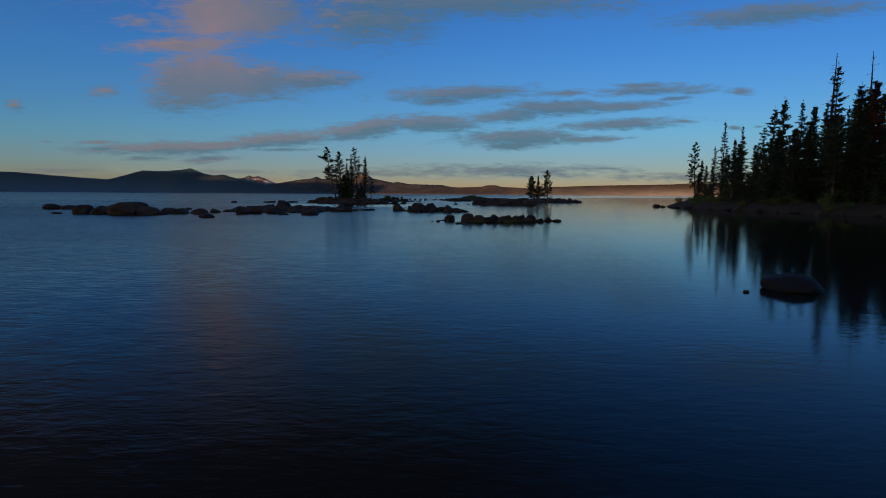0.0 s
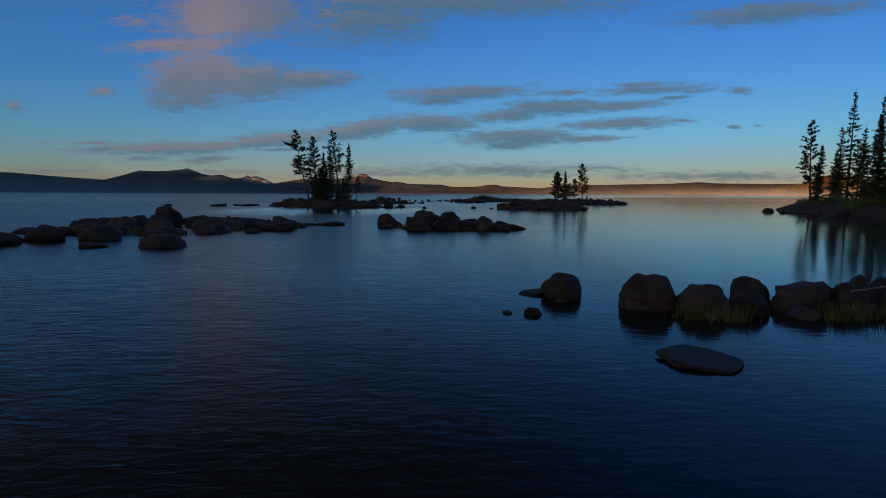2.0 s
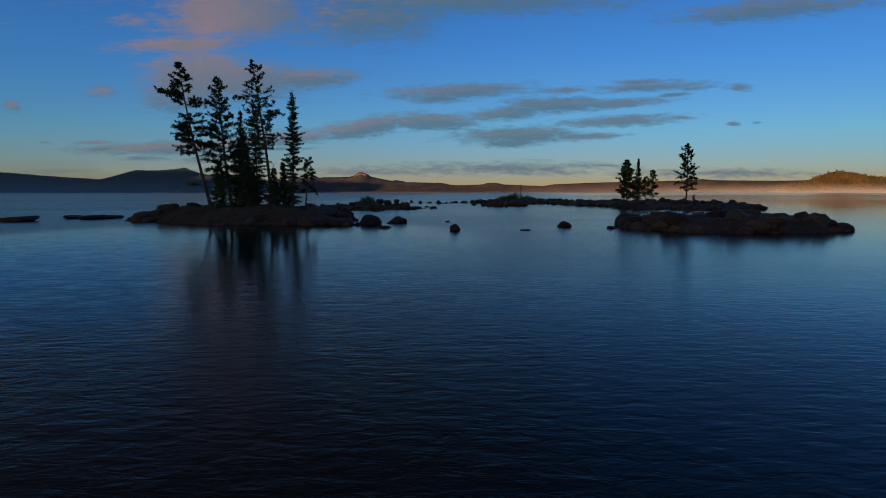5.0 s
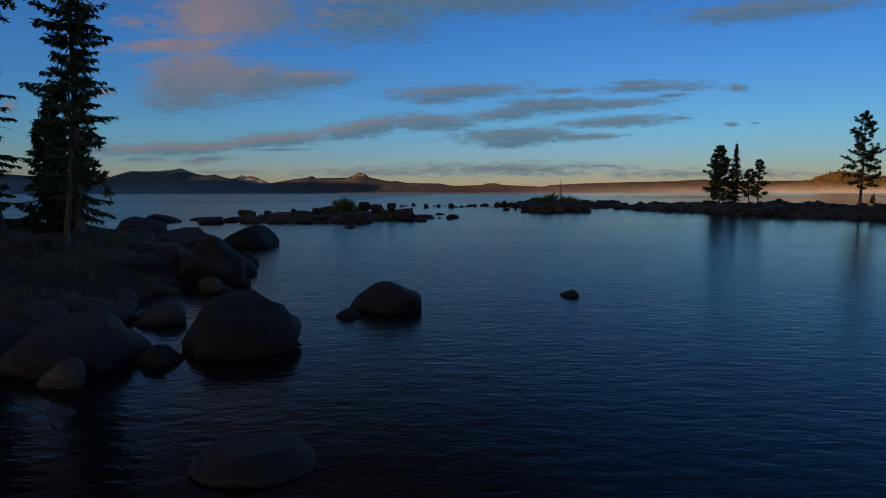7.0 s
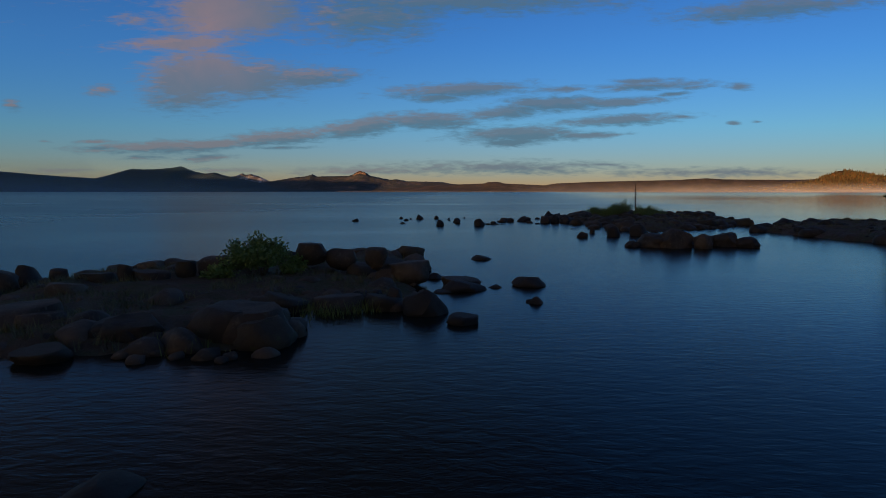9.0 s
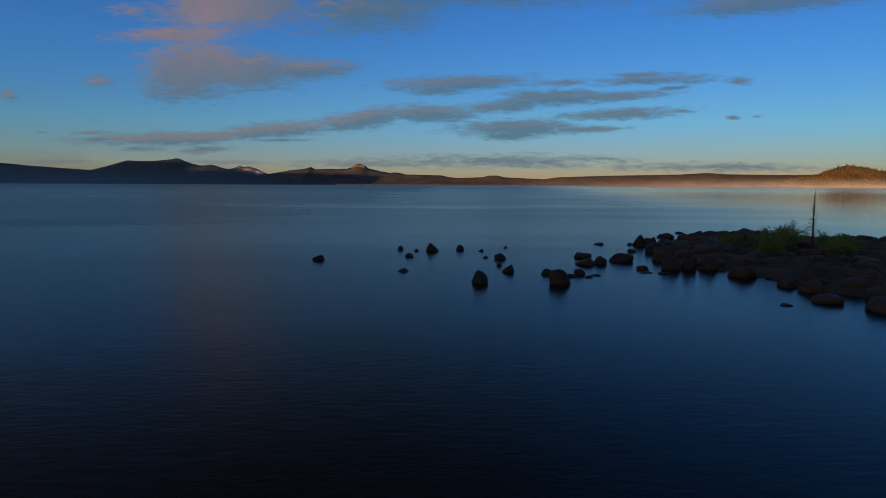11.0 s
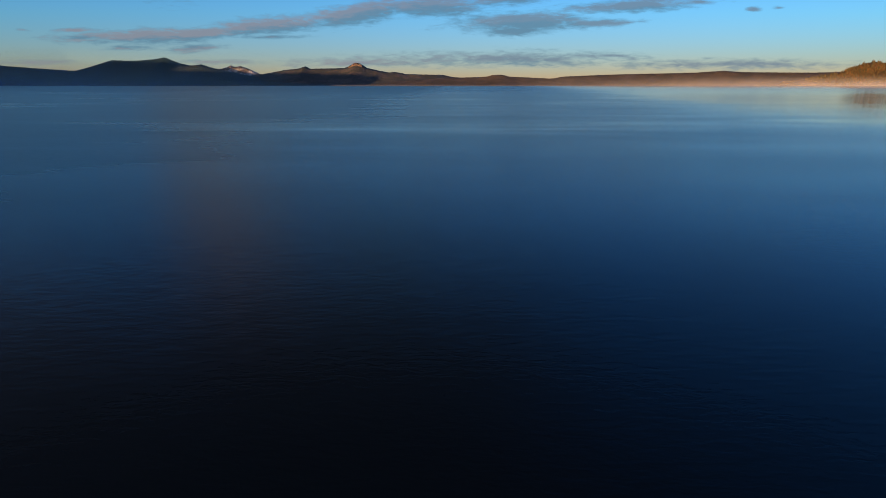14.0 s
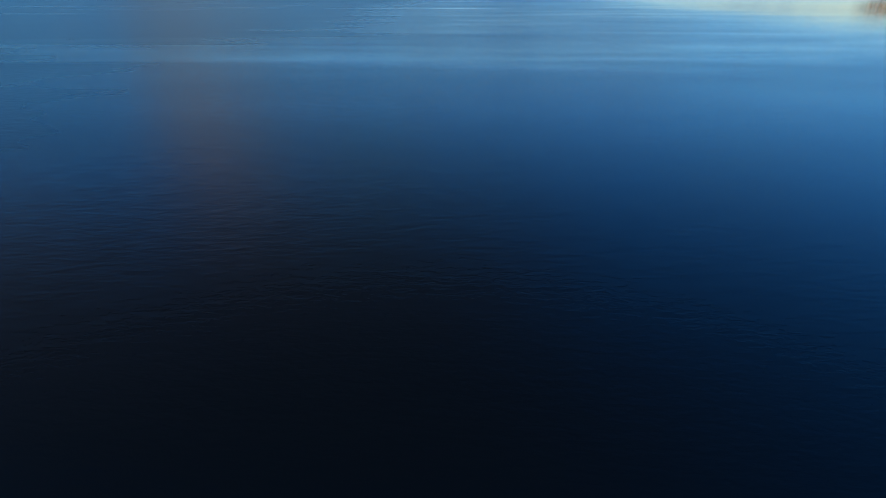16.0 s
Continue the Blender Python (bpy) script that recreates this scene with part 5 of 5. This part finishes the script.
tree("spruce_tree", spruce(26, 6.6, 1.3, 0.05, 1.0, (0, 0), 0.4, None, 0.7), -26.4, 142.6, gz(-26.4, 142.6), "dark inner spruce of the islet stand", G_ISLE)

# the pine islet
G_PINE = "pines on the long islet"
gp = lambda x, y: on(pine_isle, x, y)
tree("pine_tree", pine(31, 9.9, 1.75, 0.22, 84, (-0.3, 0), 0.3, 0.1, 8, None, 1.2, (), (), 1.1), 34.4, 180.6, gp(34.4, 180.6), "lone tall pine with layered open crown", G_PINE)
tree("spruce_tree", spruce(36, 1.6, 0.36, 0.05, 1.4, (0, 0), 0.25, None, 0.7), 35.7, 180.4, gp(35.7, 180.4), "knee-high young spruce beside a lone pine", G_PINE)
tree("pine_tree", pine(32, 8.9, 2.4, 0.12, 120, (-0.1, 0), 0.2, 0, 4, None, 1.6, (), (), 1.4), 33.4, 207.3, gp(33.4, 207.3), "broad dense pine of a small clump", G_PINE)
tree("spruce_tree", spruce(33, 9.2, 1.25, 0.05, 1.2), 35.8, 207.4, gp(35.8, 207.4), "slim pointed spruce of a small clump", G_PINE)
tree("pine_tree", pine(34, 6.6, 1.3, 0.22, 44, (0, 0), 0.15, 0, 4, None, 1.3, (), (), 1.5), 38.2, 205.2, gp(38.2, 205.2), "smaller pine of the clump", G_PINE)
tree("pine_tree", pine(35, 5.0, 1.1, 0.25, 34, (0, 0), 0.15, 0, 3, None, 1.3, (), (), 1.5), 36.7, 205.0, gp(36.7, 205.0), "short pine of the clump", G_PINE)

# the dead snag
e = new("dead_tree")
e.matrix_world = pose(12.8, 223.8, on(snag_isle, 12.8, 223.8))
for nm, me in zip(("trunk", "bough"), snag_meshes(41, 4.5, (0, 0), 110)):
    tagged(part(nm, me, e), kind="stuff" if nm == "bough" else "")
tagged(e, "bare grey dead tree standing on the low islet", "dead tree")

# the wooded shore
G_SHORE = "conifers on the wooded shore"
kinds = [spruce(50, 15, 2.6, 0.05, 0.75, (0, 0), 0.6, None, 1.3, False, 0.62), spruce(51, 15, 2.2, 0.08, 0.72, (0.2, 0), 0.65, None, 1.2, False, 0.70), spruce(52, 15, 2.3, 0.04, 0.66, (0, 0.2), 0.55, None, 1.35),
         spruce(53, 15, 1.7, 0.10, 0.62, (-0.2, 0), 0.7, None, 1.1, False, 0.66), pine(54, 15, 2.0, 0.25, 60, (0.3, 0), 0.4, 0.1, 10, None, 1.0, (), (), 1.5), spruce(55, 15, 1.9, 0.03, 0.72, (0, 0), 0.6, None, 1.3)]
young = [spruce(60 + k, 5, 1.5, 0.02, 0.8, (0, 0), 0.5, None, 1.25) for k in range(2)]
red = spruce(56, 15, 2.2, 0.10, 0.7, (0, 0), 0.45, LEAF_RED, 1.6)
dead = [snag_meshes(57, 15, (0.4, 0), 70), snag_meshes(58, 15, (-0.3, 0.2), 80)]
shore_rng = random.Random(9)
SHORE = [(59.4, 128.0, 14.0, 4), (60.3, 127.4, 9.6, 5), (58.9, 126.0, 6.4, 5), (61.6, 125.0, 8.0, 2), (62.7, 126.5, 12.6, 1), (65.4, 128.0, 18.6, 3), (63.9, 120.0, 13.6, 5), (68.3, 125.0, 17.2, 3), (67.3, 115.0, 16.0, 1), (67.2, 112.0, 19.2, 0),
         (66.8, 108.0, 20.4, 2), (67.5, 104.0, 19.2, 3), (67.5, 100.0, 17.6, 5), (64.1, 90.0, 22.5, 1), (64.0, 85.0, 18.6, 2), (60.5, 118.5, 9.5, 0), (58.5, 121.5, 8.0, 5)]
names = ["spruce_tree", "spruce_tree", "spruce_tree", "spruce_tree", "pine_tree", "spruce_tree"]
labels = ["dark full spruce on the wooded shore", "ragged spruce on the wooded shore", "broad dark spruce on the wooded shore", "thin sparse spruce on the wooded shore", "open-crowned pine on the wooded shore", "bushy spruce low to the ground"]


def shore_tree(x, y, ht, k):
    tree(names[k], kinds[k], x, y, on(shore_land, x, y, 0.3), labels[k], G_SHORE, shore_rng.uniform(0, 360), ht / 15.0, min(1.5, (15.0 / ht) ** 0.4) * (1.0 if x / y < 0.55 else 1.3))


for x, y, ht, k in SHORE:
    shore_tree(x, y, ht, k)
placed = [(x, y) for x, y, _, _ in SHORE]
while len(placed) < 200:
    y = shore_rng.uniform(8, 132)
    edge = np.interp(y, [5, 35, 58, 75, 90, 103, 117, 123, 138], [80, 64, 56, 51.5, 48.6, 46.4, 48.4, 50.5, 60])
    x = edge + 5 + abs(shore_rng.gauss(0, 13)) + max(0, (y - 100) * 0.25)
    if min(math.hypot(x - a, y - b) for a, b in placed) < 1.6:
        continue
    placed.append((x, y))
    tall = min(10 + (x - edge) * 0.5, 20) * shore_rng.uniform(0.7, 1.15)
    slope = x / y          # the wood's skyline rises away from its tip
    if slope < 0.63 and shore_rng.random() < 0.55:
        continue
    tall = min(tall, y * np.interp(slope, [0.47, 0.53, 0.60, 0.64, 0.69, 0.73, 0.82], [0.07, 0.10, 0.11, 0.15, 0.155, 0.21, 0.23]) * shore_rng.uniform(0.75, 1.0) + 1.2)
    shore_tree(x, y, tall, shore_rng.randrange(6))
for k in range(46):        # young trees fill the foot of the wood
    y = shore_rng.uniform(60, 126)
    edge = np.interp(y, [58, 75, 90, 103, 117, 123, 138], [56, 51.5, 48.6, 46.4, 48.4, 50.5, 60])
    x = edge + 2.5 + shore_rng.random() * 11 + max(0, (y - 104) * 0.35)
    ht = shore_rng.uniform(2.5, 6.0) if x / y > 0.56 else shore_rng.uniform(1.5, 3.2)
    tree("spruce_tree", young[k % 2], x, y, on(shore_land, x, y, 0.3), "young bushy spruce at the foot of the shore wood", G_SHORE, shore_rng.uniform(0, 360), ht / 5.0)
for (x, y, ht), meshes in zip(((66.3, 95.0, 25.5), (68.6, 88.0, 24.0)), dead):
    e = new("dead_tree")
    e.matrix_world = pose(x, y, on(shore_land, x, y)) @ Matrix.Scale(ht / 15.0, 4)
    for nm, me in zip(("trunk", "bough"), meshes):
        tagged(part(nm, me, e), kind="stuff" if nm == "bough" else "")
    tagged(e, "tall dead grey tree rising above the wood", "dead tree", G_SHORE)
tree("spruce_tree", red, 62.5, 80.0, on(shore_land, 62.5, 80.0), "dying spruce with rust-red needles", G_SHORE, 20, 1.15)


# the wood goes on inland behind the front trees
wood_rng = random.Random(31)
verts, faces = [], []
for _ in range(900):
    y = wood_rng.uniform(-50, 150)
    x = np.interp(y, [-60, 5, 35, 58, 75, 117, 138, 165], [120, 80, 64, 56, 52, 49, 62, 120]) + 34 + wood_rng.random() * 120
    if x > 250:
        continue
    z, ht, rad = shore_land.z(x, y) - 0.3, wood_rng.uniform(9, 17), wood_rng.uniform(1.2, 2.2)
    for k in range(6):
        low, top = ht * (0.08 + 0.15 * k), ht * min(0.34 + 0.15 * k, 1.0)
        rr = rad * (1 - 0.15 * k)
        a = len(verts)
        for q in range(6):
            ang = q * 1.047 + wood_rng.uniform(-0.3, 0.3)
            r2 = rr * wood_rng.uniform(0.7, 1.2)
            verts.append((x + r2 * math.cos(ang), y + r2 * math.sin(ang), z + low + wood_rng.uniform(-0.2, 0.2)))
        verts.append((x, y, z + top))
        faces += [(a + q, a + (q + 1) % 6, a + 6) for q in range(6)]
tagged(new("inland_wood", mesh_of("inland_wood", verts, faces, LEAF)), "dark conifer wood inland of the shore trees", "trees", kind="stuff")


# ------------------------------------------------ shrubs and sedge
def shrub_meshes(seed, radius, height, leaves):
    r = random.Random(seed)
    bv, bf, cv, cf = [], [], [], []
    for _ in range(26):
        a, s = r.uniform(0, 6.283), r.random() ** 0.6
        tip = Vector((math.cos(a) * radius * s, math.sin(a) * radius * s, height * (1 - 0.45 * s * s) * r.uniform(0.7, 1.1)))
        foot = Vector((math.cos(a) * 0.12 * radius, math.sin(a) * 0.12 * radius, -0.1))
        mid = foot.lerp(tip, 0.55) + Vector((0, 0, 0.12 * height))
        limb(bv, bf, foot, mid, 0.018, 0.012)
        limb(bv, bf, mid, tip, 0.012, 0.004)
        for _ in range(leaves // 26):
            c = mid.lerp(tip, r.uniform(-0.5, 1.08)) + Vector((r.gauss(0, 0.13), r.gauss(0, 0.13), r.gauss(0, 0.10))) * radius * 0.8
            v = Vector((r.gauss(0, 1), r.gauss(0, 1), r.gauss(0.5, 0.8))).normalized()
            sd = v.cross(Vector((r.gauss(0, 1), r.gauss(0, 1), r.gauss(0, 1)))).normalized()
            spray(cv, cf, c, v, sd, r.uniform(0.08, 0.18), r.uniform(0.022, 0.045))
    return mesh_of("stems", bv, bf, BARK), mesh_of("foliage", cv, cf, LEAF_BUSH)


def shrub(seed, x, y, z, radius, height, leaves, label, group="shrubs on the islets"):
    e = new("shrub")
    e.matrix_world = pose(x, y, z)
    for nm, me in zip(("stems", "foliage"), shrub_meshes(seed, radius, height, leaves)):
        tagged(part(nm, me, e), kind="stuff")
    return tagged(e, label, "shrub", group)


gb = lambda x, y: on(bush_isle, x, y)
shrub(61, -18.7, 177.0, gb(-18.7, 177.0), 1.3, 1.65, 6500, "leafy green willow shrub on the islet")
shrub(62, -17.4, 177.4, gb(-17.4, 177.4), 0.7, 0.8, 1800, "small green willow shrub beside boulders")
shrub(63, -19.9, 176.2, gb(-19.9, 176.2), 0.6, 0.6, 1500, "small green willow shrub beside boulders")
gs = lambda x, y: on(snag_isle, x, y)
for k, (x, y, rad, ht) in enumerate([(10.2, 223.5, 1.4, 1.3), (11.6, 224.4, 1.1, 1.7), (13.4, 222.8, 1.2, 1.2), (15.4, 224.0, 1.4, 1.0), (8.6, 222.0, 1.1, 0.9), (8.3, 226.5, 1.2, 1.0), (11.0, 226.5, 1.3, 1.1), (12.6, 221.0, 1.0, 0.8)]):
    shrub(70 + k, x, y, gs(x, y), rad, ht * 1.35, 2200, "low green shrub beneath the dead tree")
for k in range(30):
    y = shore_rng.uniform(58, 118)
    x = np.interp(y, [58, 75, 90, 103, 117], [56, 51.5, 48.6, 46.4, 48.4]) + shore_rng.uniform(1.2, 6.5)
    shrub(90 + k, x, y, on(shore_land, x, y), shore_rng.uniform(0.8, 1.6), shore_rng.uniform(0.7, 1.5), 900, "dark shrub along the wooded shore", "shrubs along the shore")


def sedge(isle, name, count, seed, label, low=0.15, high=0.45):
    r = random.Random(seed)
    xs = [p[0] for p in isle.poly]
    ys = [p[1] for p in isle.poly]
    verts, faces = [], []
    for _ in range(count):
        x, y = r.uniform(min(xs), max(xs)), r.uniform(min(ys), max(ys))
        if noise.noise(Vector((x * 0.45, y * 0.45, 9.0))) < 0.02:
            continue
        d = float(edge_distance(np.array([x]), np.array([y]), isle.poly)[0])
        if d < 0.2:
            continue
        z = isle.z(x, y)
        for _ in range(14):
            a = r.uniform(0, 6.283)
            q = Vector((x + r.gauss(0, 0.14), y + r.gauss(0, 0.14), z - 0.03))
            v = Vector((math.cos(a) * 0.5, math.sin(a) * 0.5, 1)).normalized()
            s = Vector((-math.sin(a), math.cos(a), 0))
            ln = r.uniform(low, high)
            k = len(verts)
            verts += [tuple(q - s * 0.012), tuple(q + s * 0.012), tuple(q + v * ln + Vector((0, 0, -0.15 * ln)))]
            faces.append((k, k + 1, k + 2))
    tagged(new(name, mesh_of(name, verts, faces, GRASS)), label, "grass", kind="stuff")


sedge(main_isle, "grass_tufts", 2600, 1, "dry sedge tufts between boulders of the wooded islet")
sedge(bush_isle, "grass_tufts", 1500, 2, "green sedge between boulders of the shrubby islet")
sedge(snag_isle, "grass_tufts", 3600, 3, "sedge between boulders of the snag islet")
sedge(pine_isle, "grass_tufts", 3000, 4, "sedge between boulders of the pine islet")


def tufts(spots, seed, label, low=0.2, high=0.45):
    """Sedge growing between boulders at the waterline: x, y, spread each."""
    r = random.Random(seed)
    verts, faces = [], []
    for x, y, spread in spots:
        for _ in range(150):
            a = r.uniform(0, 6.283)
            q = Vector((x + r.gauss(0, spread), y + r.gauss(0, spread * 0.6), -0.02))
            v = Vector((math.cos(a) * 0.45, math.sin(a) * 0.45, 1)).normalized()
            sd = Vector((-math.sin(a), math.cos(a), 0)) * 0.011
            ln = r.uniform(low, high)
            k = len(verts)
            verts += [tuple(q - sd), tuple(q + sd), tuple(q + v * ln)]
            faces.append((k, k + 1, k + 2))
    tagged(new("grass_tufts", mesh_of("grass_tufts", verts, faces, SEDGE)), label, "grass", kind="stuff")


SEDGE = make_leaf("green_sedge", (0.10, 0.12, 0.02), (0.24, 0.26, 0.06))
tufts([(5.5, 47.55, 0.22), (5.9, 47.6, 0.25), (6.3, 47.7, 0.2), (2.7, 47.6, 0.2), (3.3, 47.4, 0.2)], 5, "green sedge at the foot of a boulder row")
tufts([(-20.6, 68.4, 0.5), (-22.4, 68.6, 0.5), (-18.6, 69.4, 0.5), (-24.2, 69.2, 0.5), (-16.0, 72.4, 0.4), (-30.6, 60.6, 0.4)], 6, "green sedge between boulders of a long bar")
tufts([(-5.6, 76.0, 0.3), (-5.2, 75.6, 0.2), (-1.6, 74.6, 0.35), (-0.9, 74.5, 0.3)], 7, "green sedge between boulders of a low reef")
tufts([(-13.9, 172.2, 0.35), (-14.8, 171.6, 0.4), (-15.4, 172.4, 0.4), (-17.6, 168.2, 0.4), (-23.0, 168.6, 0.5)], 8, "green sedge at the edge of the shrubby islet", 0.25, 0.55)


def driftwood(name, x, y, z, length, radius, turn, rise, seed, label):
    """A bleached log with broken branch stubs."""
    r = random.Random(seed)
    tv, tf, bv, bf = [], [], [], []
    n = 9
    pts = [Vector((length * (k / n - 0.5), 0.05 * length * math.sin(k * 0.8 + seed), rise * k / n)) for k in range(n + 1)]
    for k in range(n):
        limb(tv, tf, pts[k], pts[k + 1], radius * (1 - 0.6 * k / n), radius * (1 - 0.6 * (k + 1) / n))
    for _ in range(7):
        p = along(pts, r.uniform(0.3, 0.95))
        limb(bv, bf, p, p + Vector((r.gauss(0.2, 0.3), r.gauss(0, 0.3), r.uniform(0.0, 0.4))) * length * 0.22, radius * 0.35, radius * 0.08)
    e = new(name)
    e.matrix_world = pose(x, y, z, 0, 0, turn)
    for nm, vv, ff in (("trunk", tv, tf), ("branch_stub", bv, bf)):
        part(nm, mesh_of(nm, vv, ff, BLEACHED, True), e)
    return tagged(e, label, "driftwood", "driftwood")


BLEACHED = make_bark("bleached_wood", (0.20, 0.18, 0.16), (0.48, 0.44, 0.40))
driftwood("driftwood_branch", 6.75, 48.1, 0.42, 1.0, 0.035, -38, 0.28, 3, "pale bleached branch lodged on a row of boulders")
driftwood("driftwood_log", 49.6, 95.2, 0.30, 3.0, 0.11, 62, 0.25, 4, "pale bleached log lying on the rocky shore")
driftwood("driftwood_log", 50.6, 92.4, 0.28, 2.4, 0.09, 100, 0.15, 5, "pale bleached log lying on the rocky shore")
driftwood("driftwood_log", 49.3, 99.5, 0.30, 2.0, 0.08, 48, 0.3, 6, "pale bleached log lying on the rocky shore")
